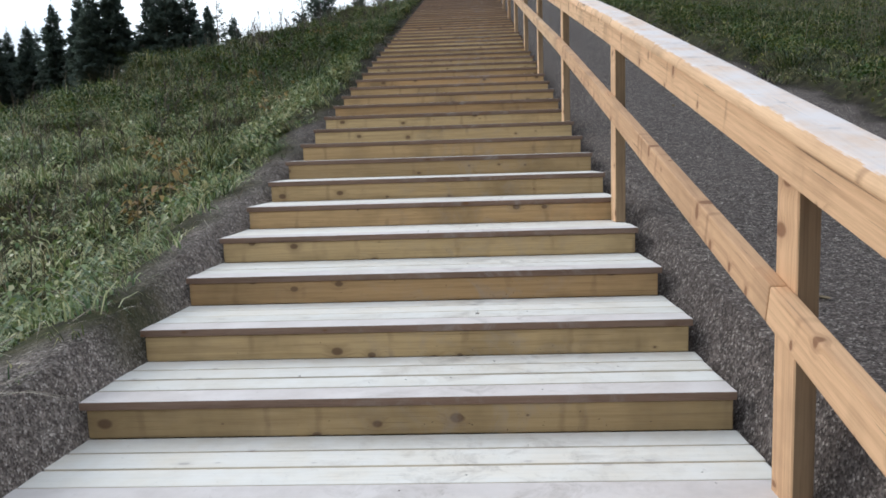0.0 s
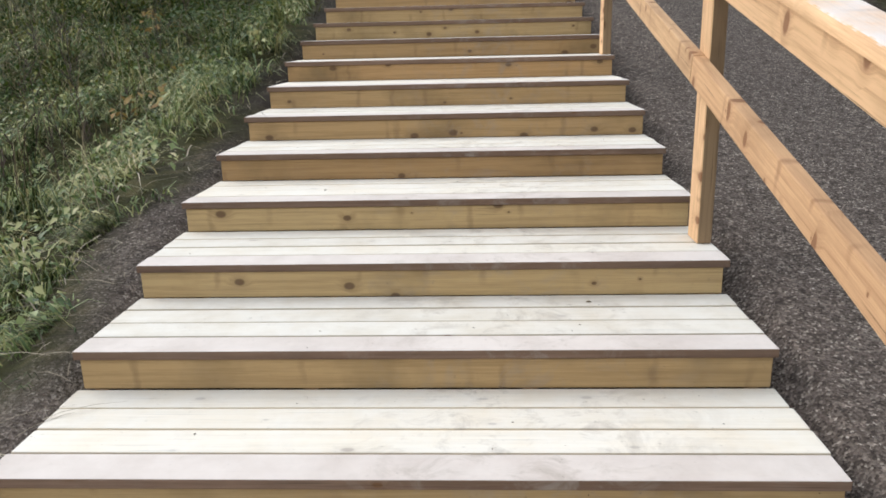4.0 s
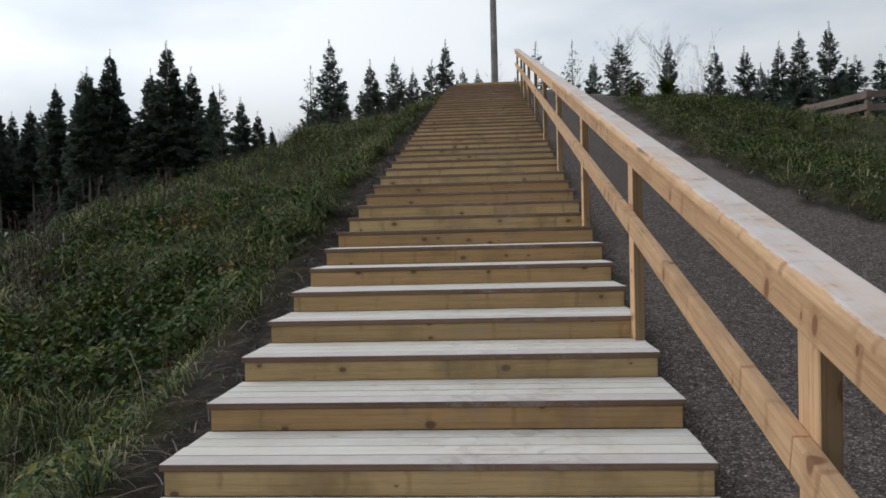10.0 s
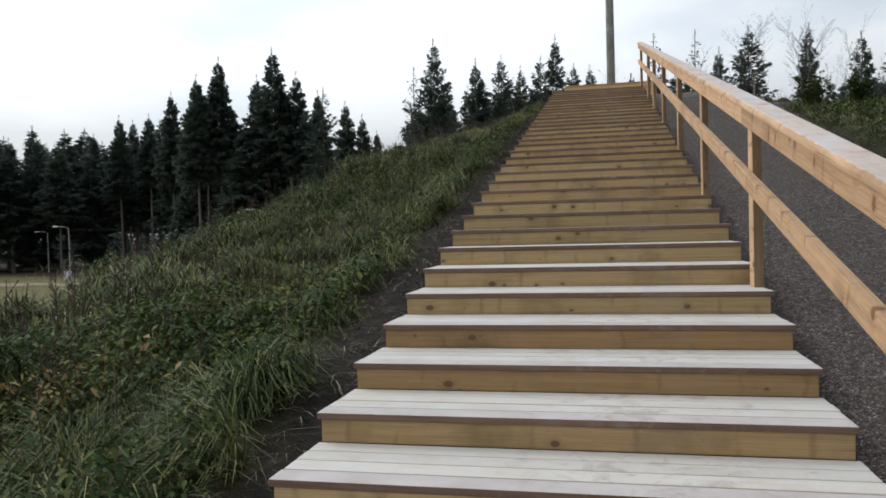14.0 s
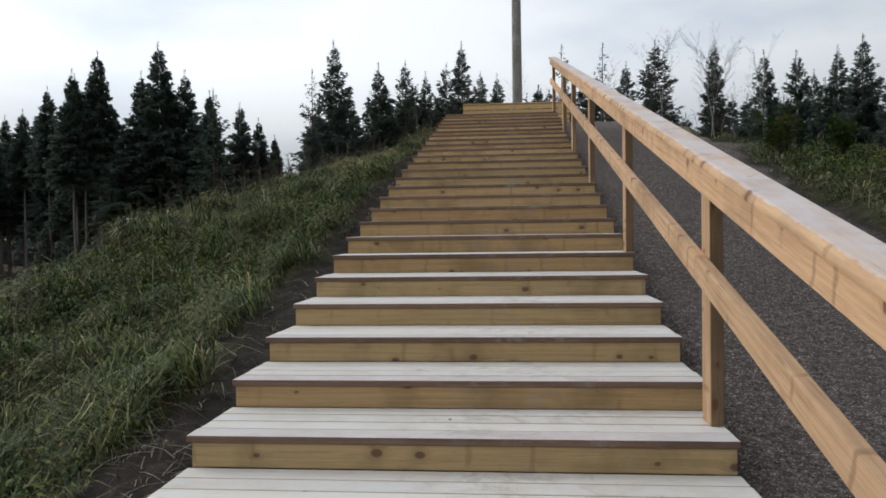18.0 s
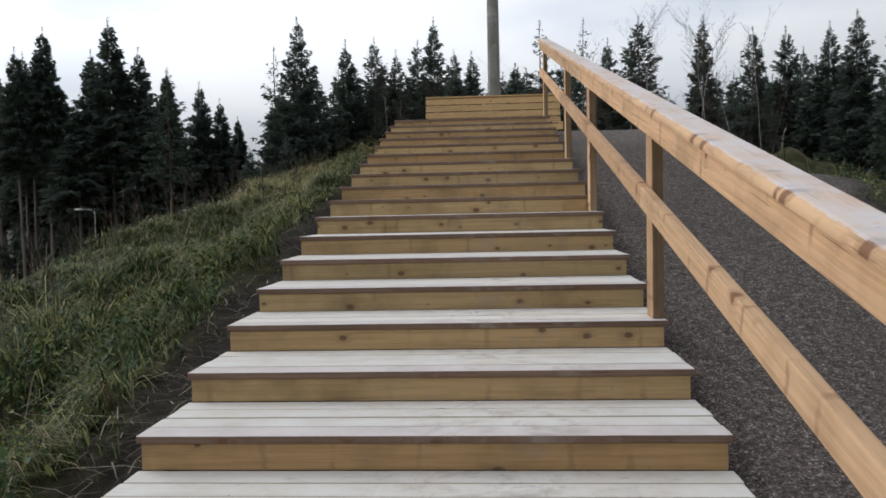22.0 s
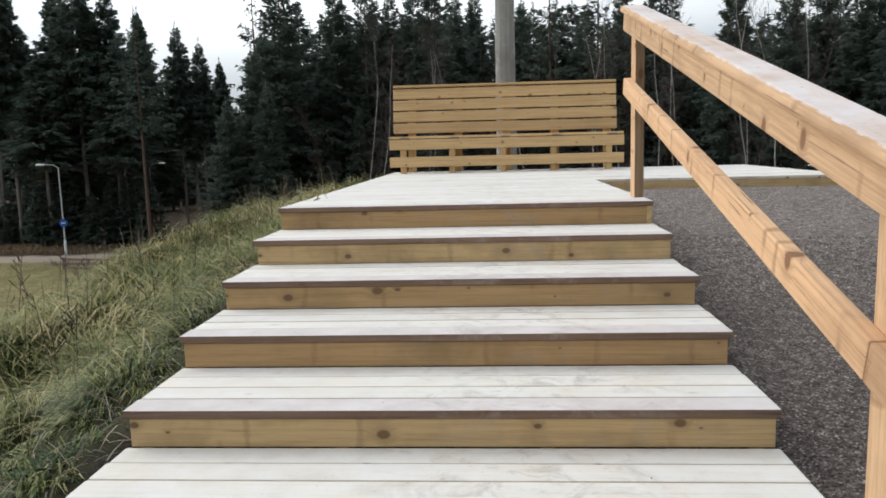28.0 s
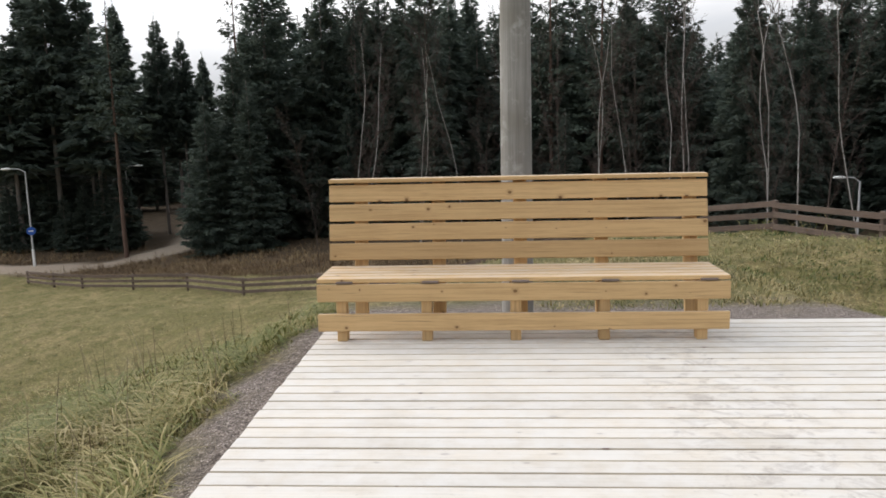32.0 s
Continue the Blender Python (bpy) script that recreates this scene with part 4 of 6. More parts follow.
def spruce_meshes(seed, bare=0.08, girth=0.15, thin=1.0, bark=None, leaf=None, sprays=23000, fine=1.1):
    """A spruce one metre tall: trunk and crown meshes."""
    r, rng = random.Random(seed), np.random.default_rng(seed)
    trunk = Cloud()
    x = y = 0.0
    for i in range(8):
        a, b = i / 8, (i + 1) / 8
        nx, ny = x + r.uniform(-0.002, 0.002), y + r.uniform(-0.002, 0.002)
        trunk.stick((x, y, a), (nx, ny, b), 0.0078 * (1 - a) + 0.001, 0.0078 * (1 - b) + 0.0008, 7)
        x, y = nx, ny
    for i in range(34):
        z = r.uniform(0.03, max(bare, 0.1) + 0.1)
        t = r.uniform(0, 6.28)
        q = np.array([math.cos(t), math.sin(t), r.uniform(-0.4, 0.1)]) * r.uniform(0.02, 0.07)
        trunk.stick((0, 0, z), np.array((0, 0, z)) + q, 0.0013, 0.0004, 3)
    # limbs in whorls, each with its own reach: rising near the tip, level in the middle, hanging low down
    whorls = int((50 if sprays > 9000 else 32) * (1 - 0.55 * bare))
    per = max(4, int(8 * thin + 0.5))
    wf = np.repeat((np.arange(whorls) + rng.uniform(0.1, 0.9, whorls)) / whorls, per)
    limbs = len(wf)
    f = np.clip(wf ** 0.92 + rng.normal(0, 0.012, limbs), 0, 0.99)
    turn = rng.uniform(0, 2 * np.pi, limbs)
    reach = girth * (1 - f) ** 0.78 * np.minimum(1, 0.62 + f * 3.2) * rng.uniform(0.62, 1.12, limbs) * (1 + 0.14 * np.sin(turn * 2 + seed)) + 0.004
    rise = np.interp(f, (0.0, 0.35, 0.7, 0.9, 1.0), (-0.42, -0.24, 0.05, 0.45, 0.8)) + rng.normal(0, 0.09, limbs)
    share = reach ** 0.95
    k = rng.choice(limbs, sprays, p=share / share.sum())
    u = rng.random(sprays) ** 0.7
    ln, up_by = reach[k], rise[k]
    out = np.stack([np.cos(turn[k]), np.sin(turn[k]), np.zeros(sprays)], 1)
    side = np.stack([-np.sin(turn[k]), np.cos(turn[k]), np.zeros(sprays)], 1)
    z = bare + (0.965 - bare) * f[k] + ln * (up_by * u + 0.16 * u * u)
    off = ln * 0.34 * (1.08 - u) * rng.uniform(-1, 1, sprays)
    p = out * (ln * u)[:, None] + side * off[:, None]
    # twigs hang from the limb, the more so in the middle of it
    p[:, 2] = z - np.abs(rng.normal(0, 0.016, sprays)) * (1.3 - u) - 0.22 * np.abs(off)
    along = out * rng.uniform(0.35, 1.0, sprays)[:, None] + side * (np.sign(off) * rng.uniform(0.1, 0.9, sprays))[:, None]
    along[:, 2] += rng.uniform(-0.65, 0.12, sprays) + 0.6 * np.maximum(up_by, 0)
    along /= np.linalg.norm(along, axis=1)[:, None]
    size = fine * rng.uniform(0.011, 0.024, sprays) * np.clip(0.45 + ln / girth * 0.65, 0.42, 1)
    # the leader at the very tip
    lead = 26
    lz = rng.uniform(0.955, 1.0, lead)
    lt = rng.uniform(0, 2 * np.pi, lead)
    lp = np.stack([np.zeros(lead), np.zeros(lead), lz], 1)
    la = np.stack([np.cos(lt), np.sin(lt), rng.uniform(0.3, 1.4, lead)], 1)
    la /= np.linalg.norm(la, axis=1)[:, None]
    crown = needle_cloud("crown", np.concatenate([p, lp]), np.concatenate([along, la]), np.concatenate([size, rng.uniform(0.006, 0.013, lead)]),
                         np.concatenate([size * rng.uniform(0.18, 0.31, sprays), np.full(lead, 0.0011)]), rng, leaf or NEEDLES)
    return trunk.mesh("trunk", bark or BARK), crown


def birch_meshes(seed, forks=2, girth=0.0034, bark=None):
    r = random.Random(seed)
    trunk, twigs = Cloud(), Cloud()

    def limb(p, d, ln, rad, depth):
        cloud = trunk if rad > 0.001 else twigs
        n = (9, 3, 2, 1)[depth]
        for i in range(n):
            q = p + d * ln / n
            cloud.stick(p, q, rad * (1 - 0.65 * i / n), rad * (1 - 0.65 * (i + 1) / n), 5 if depth == 0 else 3)
            p = q
            d = d + np.array([r.gauss(0, 0.06), r.gauss(0, 0.06), 0.06 if depth < 2 else -0.05])
            d = d / np.linalg.norm(d)
            if depth < 3 and (depth > 0 or i > 0):
                for _ in range((3, 2, 2)[depth]):
                    t = r.uniform(0, 6.28)
                    e = d * 0.85 + np.array([math.cos(t), math.sin(t), 0.0]) * r.uniform(0.3, 0.6)
                    limb(p, e / np.linalg.norm(e), ln * (r.uniform(0.10, 0.19) if depth == 0 else r.uniform(0.3, 0.5)), max(rad * 0.24, 0.0005), depth + 1)

    for k in range(forks):
        d = np.array([r.gauss(0, 0.035), r.gauss(0, 0.035), 1.0])
        limb(np.zeros(3), d / np.linalg.norm(d), 1.0, girth, 0)
    return trunk.mesh("trunk", bark or BIRCH), twigs.mesh("crown", TWIGS)


def tree_kind(name, meshes, label, second):
    made = []
    for a, b in meshes:
        e = new(name)
        e.location = (0, 0, -400)
        tagged(e, label, "tree", "trees of the wood")
        put_under(new("trunk", a), e)
        put_under(new(second, b), e)
        made.append(e)
    return made


SPRUCE = tree_kind("spruce_tree", [spruce_meshes(1, 0.05, 0.175), spruce_meshes(2, 0.04, 0.150), spruce_meshes(3, 0.07, 0.190), spruce_meshes(4, 0.04, 0.140)], "tall dark green spruce at the edge of the wood", "crown")
BARE_SPRUCE = tree_kind("spruce_tree", [spruce_meshes(5, 0.50, 0.125, sprays=17000), spruce_meshes(6, 0.56, 0.115, sprays=16000), spruce_meshes(7, 0.45, 0.130, sprays=18000)], "tall spruce with a long bare trunk and dark crown", "crown")
DEEP_SPRUCE = tree_kind("spruce_tree", [spruce_meshes(15, 0.05, 0.16, sprays=7000, fine=1.9), spruce_meshes(16, 0.04, 0.14, sprays=7000, fine=1.9), spruce_meshes(17, 0.08, 0.15, sprays=7000, fine=1.9)], "dark green spruce deep in the wood", "crown")
DEEP_BARE = tree_kind("spruce_tree", [spruce_meshes(18, 0.38, 0.14, sprays=6000, fine=1.9), spruce_meshes(19, 0.28, 0.13, sprays=6000, fine=1.9)], "bare-trunked spruce deep in the dark wood", "crown")
PINES = tree_kind("pine_tree", [spruce_meshes(11, 0.2, 0.17, 0.5, PINE_BARK, PINE, 3600), spruce_meshes(12, 0.3, 0.13, 0.5, PINE_BARK, PINE, 3000), spruce_meshes(13, 0.25, 0.14, 0.45, PINE_BARK, PINE, 2600), spruce_meshes(14, 0.5, 0.14, 0.5, PINE_BARK, PINE, 2600)], "pine with a reddish trunk and an open crown", "crown")
BIRCHES = tree_kind("birch_tree", [birch_meshes(21, 1), birch_meshes(22, 1), birch_meshes(23, 2)], "bare white-stemmed birch in front of the dark spruces", "crown")
SAPLINGS = tree_kind("bare_tree", [birch_meshes(31, 1, 0.003, TWIGS), birch_meshes(32, 2, 0.0028, TWIGS), birch_meshes(33, 1, 0.0034, TWIGS)], "thin leafless tree with reddish brown twigs", "crown")
USED = set()


def plant(kinds, i, x, y, top, width=1.0, turn=None):
    """Stands one tree on the ground so that its tip reaches the height top."""
    z = float(land(x, y)) - 0.15
    h = top - z
    src = kinds[i % len(kinds)]
    turn = (x * 37 + y * 91) % 360 if turn is None else turn
    m = pose(x, y, z, 0, 0, turn) @ Matrix.Diagonal((h * width, h * width, h, 1))
    if src.name not in USED:
        USED.add(src.name)
        src.matrix_basis = m
        return src
    s = src.scale.copy()
    src.scale = (1, 1, 1)
    made = copy_thing(src, m)
    src.scale = s
    return made


# the wood to the left: place and height of the tips against the sky
LEFT_WOOD = [(-46.7, 64.0, 15.8), (-44.9, 66.0, 18.2), (-38.0, 66.0, 18.8), (-35.9, 68.0, 16.2), (-34.8, 72.0, 14.6), (-32.6, 76.0, 13.8), (-31.0, 78.0, 12.2),
             (-30.3, 82.0, 10.6), (-58.3, 84.0, 19.7), (-63.5, 86.0, 18.7), (-71.2, 92.0, 16.6), (-78.1, 98.0, 16.9), (-76.5, 92.0, 16.6), (-85.7, 98.0, 14.9),
             (-96.6, 104.0, 13.8), (-100.1, 104.0, 14.6), (-98.0, 98.0, 15.8), (-105.0, 100.0, 14.1), (-40.5, 67.0, 16.0), (-49.0, 70.0, 14.5), (-52.5, 74.0, 15.5)]
# behind the deck
BACK_WOOD = [(-17.7, 62.0, 17.3), (-13.5, 64.0, 15.3), (-10.7, 64.0, 15.5), (-8.8, 66.0, 14.6), (-6.5, 64.0, 15.0), (-4.8, 62.0, 16.7), (-3.3, 70.0, 15.3),
             (-1.5, 75.0, 16.0), (3.4, 80.0, 15.5), (11.4, 63.0, 14.4), (13.7, 60.0, 15.7), (16.6, 50.0, 13.1), (23.0, 58.0, 13.9), (27.3, 62.0, 14.7),
             (29.6, 64.0, 13.2), (29.5, 58.0, 14.1), (29.9, 54.0, 14.1), (29.7, 47.0, 13.2), (34.0, 42.0, 13.4), (37.9, 52.0, 12.3)]
for i, (x, y, top) in enumerate(LEFT_WOOD):
    plant(BARE_SPRUCE, i, x, y, top, 0.95 if i != 2 else 1.15)
for i, (x, y, top) in enumerate(BACK_WOOD):
    plant(SPRUCE, i, x, y, top, (1.15, 1.25, 1.08)[i % 3])
# full young spruces where the track enters the wood
for i, (x, y, top) in enumerate([(-20.6, 55.5, 4.5), (-18.8, 57.0, 8.5), (-21.8, 59.0, 3.0), (-17.2, 55.0, 5.5)]):
    plant(SPRUCE, i, x, y, top, 1.35)
for i, (x, y, top) in enumerate([(-19.4, 60.0, 14.0), (5.1, 62.0, 16.0), (8.8, 60.0, 15.6), (-29.5, 60.0, 12.5)]):
    plant(PINES, i, x, y, top, 1.1)
for i, (turn, far, top) in enumerate([(-9.9, 47.0, 7.8), (-9.4, 47.4, 7.2), (-5.1, 46.0, 6.6), (-1.9, 45.0, 6.2), (3.4, 44.0, 7.4), (8.3, 43.0, 6.6), (10.4, 46.0, 7.8), (12.9, 45.0, 7.4), (19.9, 43.0, 8.6), (21.7, 44.0, 9.4), (25.4, 42.0, 7.6), (14.6, 50.0, 10.8)]):
    plant(BIRCHES, i, far * math.sin(radians(turn)), far * math.cos(radians(turn)), top, 0.9)

for i in range(9):
    a, d = radians(-14 + 42 * ((i * 0.618) % 1.0)), 42 + 8 * ((i * 0.377) % 1.0)
    plant(SAPLINGS, i, d * math.sin(a), 4 + d * math.cos(a), 2.0 + 5.0 * ((i * 0.731) % 1.0), 1.0)


def deep_wood():
    """The rest of the wood, row behind row, lower than the tips against the sky."""
    r = random.Random(77)
    n = 0
    for row, (d, lo, hi, gap) in enumerate(((56, -1.0, 7.0, 3.0), (63, 9.0, 11.8, 2.9), (70, 10.5, 13.0, 3.1), (80, 11.5, 14.2, 3.4), (97, 11.0, 14.0, 4.2))):
        a = -64.0
        while a < 52:
            a += math.degrees(gap / d) * r.uniform(0.7, 1.3)
            dd = d + r.uniform(-4, 4) + 46 * float(smooth01((-33 - a) / 7)) + 11 * float(smooth01((-19 - a) / 6))
            x, y = dd * math.sin(radians(a)), 4 + dd * math.cos(radians(a))
            # the track leads into the wood through a gap
            if field_road(np.array(x - 2.4), np.array(y)) + field_road(np.array(x + 2.4), np.array(y)) + field_road(np.array(x), np.array(y)) > 0:
                continue
            if -31 < a < -22 and d == 80:
                continue
            if row == 0 and a < -15.5:
                continue
            sky_gap = -26.5 < a < -21 or 14.5 < a < 18.5
            top = r.uniform(lo, hi) - (1.9 if sky_gap else 0) + (3.0 if a < -35 else 0) + (1.9 if -17 < a < 12 and row else 0)
            plant(DEEP_BARE if (a < -19 and r.random() < 0.9) else DEEP_SPRUCE, n, x, y, top, r.uniform(1.2, 1.6))
            n += 1


deep_wood()

# young spruces under the tall ones, on both sides of the track
for i in range(58):
    a, d = radians(-40 + 23 * ((i * 0.618) % 1.0)), 63 + 22 * ((i * 0.377) % 1.0)
    x, y = d * math.sin(a), 4 + d * math.cos(a)
    if sum(float(field_road(np.array(x + k), np.array(y))) for k in (-2.2, 0.0, 2.2)) == 0:
        plant(DEEP_SPRUCE, i, x, y, float(land(x, y)) + 2.5 + 5.5 * ((i * 0.731) % 1.0), 1.7)


def far_woods():
    """The woods beyond, too far to pick apart."""
    r = random.Random(5)
    c = Cloud()
    for i in range(300):
        a = radians(-80 + 150 * (i + r.random()) / 300)
        d = r.uniform(105, 150) + (60 if a < radians(-28) else 0)
        x, y = d * math.sin(a), 4 + d * math.cos(a)
        z = float(land(x, y))
        h = r.uniform(13, 19)
        for w in range(15):
            f = w / 15
            reach = h * 0.17 * (1 - f) ** 0.8 + 0.2
            for b in range(7):
                t = r.uniform(0, 6.283)
                o = np.array([math.cos(t), math.sin(t), 0.0])
                s = np.array([-math.sin(t), math.cos(t), 0.0])
                p = np.array([x, y, z + h * (0.05 + 0.93 * f)])
                ln = reach * r.uniform(0.7, 1.2)
                c.tri(p + np.array([0, 0, h * 0.04]), p + o * ln - s * ln * 0.4 - np.array([0, 0, ln * 0.5]), p + o * ln + s * ln * 0.4 - np.array([0, 0, ln * 0.5]))
    tagged(new("far_woods", c.mesh("far_woods", NEEDLES)), "dark spruce woods in the distance beyond the field", "woods", kind="stuff")


far_woods()


# ---- grass, straw and weeds ----
RNG = np.random.default_rng(9)


def blades(root, heading, length, width, lean, droop, joints=3):
    """Arching blades of grass, each of two or three joints. All arguments are arrays; a droop over 1 lays the blade flat."""
    n = len(root)
    d = np.stack([np.cos(heading), np.sin(heading), np.zeros(n)], -1)
    s = np.stack([-np.sin(heading), np.cos(heading), np.zeros(n)], -1) * width[:, None]
    up = np.array([0, 0, 1.0])
    flat = np.clip(1.6 - 0.95 * droop, 0.12, 1.0)

    def along(out, rise):
        return root + d * (lean * length * out)[:, None] + up * (length * flat * rise)[:, None]

    a, b = along(0.22, 0.42), along(0.62, 0.70)
    tip = along(1.05, 0.92) - up * (length * flat * np.minimum(0.75 * droop, 0.88))[:, None]
    b = b - up * (length * flat * 0.12 * droop)[:, None]
    if joints == 2:
        mid = 0.35 * a + 0.65 * b
        v = np.stack([root - s, root + s, mid - 0.85 * s, mid + 0.85 * s, tip], 1).reshape(-1, 3)
        k = (np.arange(n) * 5)[:, None]
        return v, np.concatenate([k + [0, 1, 3], k + [0, 3, 2], k + [2, 3, 4]], 1).reshape(-1, 3)
    v = np.stack([root - s, root + s, a - 0.95 * s, a + 0.95 * s, b - 0.7 * s, b + 0.7 * s, tip], 1).reshape(-1, 3)
    k = (np.arange(n) * 7)[:, None]
    t = np.concatenate([k + [0, 1, 3], k + [0, 3, 2], k + [2, 3, 5], k + [2, 5, 4], k + [4, 5, 6]], 1).reshape(-1, 3)
    return v, t


def gather(*pairs):
    vs, ts, n = [], [], 0
    for v, t in pairs:
        vs.append(v)
        ts.append(t + n)
        n += len(v)
    return np.concatenate(vs), np.concatenate(ts)


def scattered(n, x0, x1, y0, y1, keep):
    x, y = RNG.uniform(x0, x1, n), RNG.uniform(y0, y1, n)
    k = keep(x, y)
    return x[k], y[k]


def patchy(x, y):
    return 0.5 + 0.5 * hump(x, y, 5, 0.8)


def tussocks(x, y, per, length, spread_r, width, joints=2, droop=(0.25, 1.15)):
    n = len(x)
    size = RNG.uniform(0.65, 1.25, n) * (0.75 + 0.5 * patchy(x, y)) * np.where((x < 0) & (y > -7), 1 - 0.58 * smooth01((y + 6.5) / 4) * smooth01((20 - y) / 8), 1.0)
    cx, cy, sz = np.repeat(x, per), np.repeat(y, per), np.repeat(size, per)
    a, q = RNG.uniform(0, 2 * np.pi, n * per), np.sqrt(RNG.uniform(0, 1, n * per)) * spread_r * sz
    px, py = cx + np.cos(a) * q, cy + np.sin(a) * q
    root = np.stack([px, py, rough_land(px, py) - 0.02], -1)
    rise, ox, oy = mounds(px, py)
    ln = length * (0.5 + 0.85 * rise) * sz * RNG.uniform(0.55, 1.15, n * per)
    # blades lean outwards and, with the slope, downhill
    away = 1.6 / (np.hypot(ox, oy) + 0.1)
    hx, hy = ox * away + RNG.normal(0, 0.5, n * per) - 0.2, oy * away + RNG.normal(0, 0.5, n * per) - 0.3
    return blades(root, np.arctan2(hy, hx), ln, width * RNG.uniform(0.6, 1.2, n * per), RNG.uniform(0.35, 1.15, n * per), RNG.uniform(*droop, n * per), joints)


def leaves(x, y, per, size, tall, wide):
    """Low broad-leaved plants: each leaf a bent kite on a short reach."""
    n = len(x)
    m = n * per
    cx, cy = np.repeat(x, per), np.repeat(y, per)
    a = RNG.uniform(0, 2 * np.pi, m)
    q = RNG.uniform(0.1, 1, m) * wide
    px, py = cx + np.cos(a) * q, cy + np.sin(a) * q
    z = rough_land(px, py) + RNG.uniform(0.25, 1, m) * tall
    h = a + RNG.normal(0, 0.6, m)
    d = np.stack([np.cos(h), np.sin(h), RNG.uniform(-0.6, 0.3, m)], -1)
    s = np.stack([-np.sin(h), np.cos(h), RNG.normal(0, 0.3, m)], -1)
    ln = size * RNG.uniform(0.6, 1.3, m)
    p = np.stack([px, py, z], -1)
    mid = p + d * (ln * 0.45)[:, None]
    tip = p + d * ln[:, None] + np.array([0, 0, -0.35]) * ln[:, None]
    v = np.stack([p, mid + s * (ln * 0.3)[:, None], tip, mid - s * (ln * 0.3)[:, None]], 1).reshape(-1, 3)
    b = (np.arange(m) * 4)[:, None]
    return v, np.concatenate([b + [0, 1, 2], b + [0, 2, 3]], 1).reshape(-1, 3)


def left_keep(x, y):
    return (-x > grass_edge(y) + 0.05) & ((y < 5.0) | (-x > 1.5))


def ragged(v, lo, hi):
    """Thins a growth out between lo (all of it) and hi (none)."""
    return RNG.uniform(0, 1, len(v)) > smooth01((v - lo) / (hi - lo))


def clumped(x, y):
    """Growth thick on the hummocks, thin between them."""
    return RNG.uniform(0, 1, len(x)) < 0.25 + 0.9 * mounds(x, y)[0] + 0.25 * hump(x, y, 42, 0.6)


def upper_bank(x, y):
    return left_keep(x, y) & clumped(x, y) & ragged(-y - 1.2 * hump(x, y, 31, 1.1), 19.0, 22.5)


def lower_bank(x, y):
    return left_keep(x, y) & clumped(x, y) & ragged(y - 1.2 * hump(x, y, 31, 1.1), -22.5, -19.0)


def right_keep(x, y):
    return x > gravel_edge(y) + 0.05


def stuff(name, v, t, material, label, category):
    return tagged(new(name, tri_mesh(name, v, t, material)), label, category, kind="stuff")


def all_grass():
    x, y = scattered(9000, -3.6, -1.2, -25.5, 1.2, upper_bank)
    near = tussocks(x, y, 26, 0.27, 0.10, 0.0038, 3, (0.6, 1.4))
    x, y = scattered(6000, -6.0, -3.4, -25.5, 1.2, upper_bank)
    near = gather(near, tussocks(x, y, 24, 0.30, 0.13, 0.0056, 2, (0.5, 1.3)))
    # the foot of the bank is drier and paler
    x, y = scattered(5200, -5.8, -1.2, -34.5, -18.0, lower_bank)
    foot = tussocks(x, y, 28, 0.22, 0.11, 0.0042, 3, (0.7, 1.45))
    x, y = scattered(3000, -5.8, -1.3, -34.5, -18.0, lambda x, y: lower_bank(x, y) & (hump(x, y, 33, 0.8) > -0.25))
    herbs = leaves(x, y, 14, 0.040, 0.20, 0.14)
    x, y = scattered(1700, -14.0, -5.0, -36.0, -18.0, lambda x, y: lower_bank(x, y) & ragged(-x, 7.5, 14))
    v, t = gather(foot, herbs, tussocks(x, y, 22, 0.28, 0.18, 0.0075))
    stuff("meadow_grass", v, t, MEADOW, "pale green matted grass at the foot of the bank", "grass")
    # here and there a big shaggy tussock, bent right over
    x, y = scattered(900, -5.6, -1.35, -26.5, 1.0, lambda x, y: left_keep(x, y) & (hump(x, y, 14, 0.9) > -0.2))
    shaggy = tussocks(x, y, 64, 0.42, 0.09, 0.0038, 3, (0.8, 1.5))
    x, y = scattered(3600, -14.0, -5.0, -25.5, 1.0, lambda x, y: upper_bank(x, y) & ragged(-x, 7.5, 14))
    bank = tussocks(x, y, 20, 0.32, 0.18, 0.0075)
    x, y = scattered(3300, 3.3, 15.0, -33.0, 2.0, lambda x, y: right_keep(x, y) & ragged(x, 9, 15))
    right = tussocks(x, y, 24, 0.2, 0.15, 0.0050)
    x, y = scattered(2000, -3.6, -1.15, -5.0, 3.2, left_keep)
    lush = tussocks(x, y, 30, 0.30, 0.11, 0.0038, 3, (0.7, 1.45))
    # a few sprigs on the bare strip
    x, y = scattered(420, -2.2, -1.15, -33.0, -1.0, lambda x, y: -x < grass_edge(y) + 0.1)
    sprigs = tussocks(x, y, 9, 0.11, 0.04, 0.0025)
    v, t = gather(near, shaggy, lush, bank, right, sprigs)
    stuff("grass", v, t, GRASS, "long green tussocks of grass bent down the bank", "grass")
    # the field beyond the deck, shorter and paler
    x, y = scattered(17000, -34.0, 14.0, 5.6, 44.0, lambda x, y: (np.hypot(x, y - 4) < 44) & ((y > 6.8) | (x > 3.6) | (x < -1.6)) & (field_road(x, y) < 0.1))
    thin = RNG.uniform(0, 1, len(x)) < np.clip(9 / (np.hypot(x, y - 2) + 1), 0.2, 1)
    f1 = tussocks(x[thin], y[thin], 14, 0.16, 0.32, 0.008)
    x, y = scattered(3200, -8.0, -1.2, 1.5, 12.0, left_keep)
    f2 = tussocks(x, y, 24, 0.24, 0.15, 0.0036, 2, (0.5, 1.4))
    v, t = gather(f1, f2)
    stuff("field_grass", v, t, STRAW_GRASS, "short yellowing autumn grass of the field", "grass")


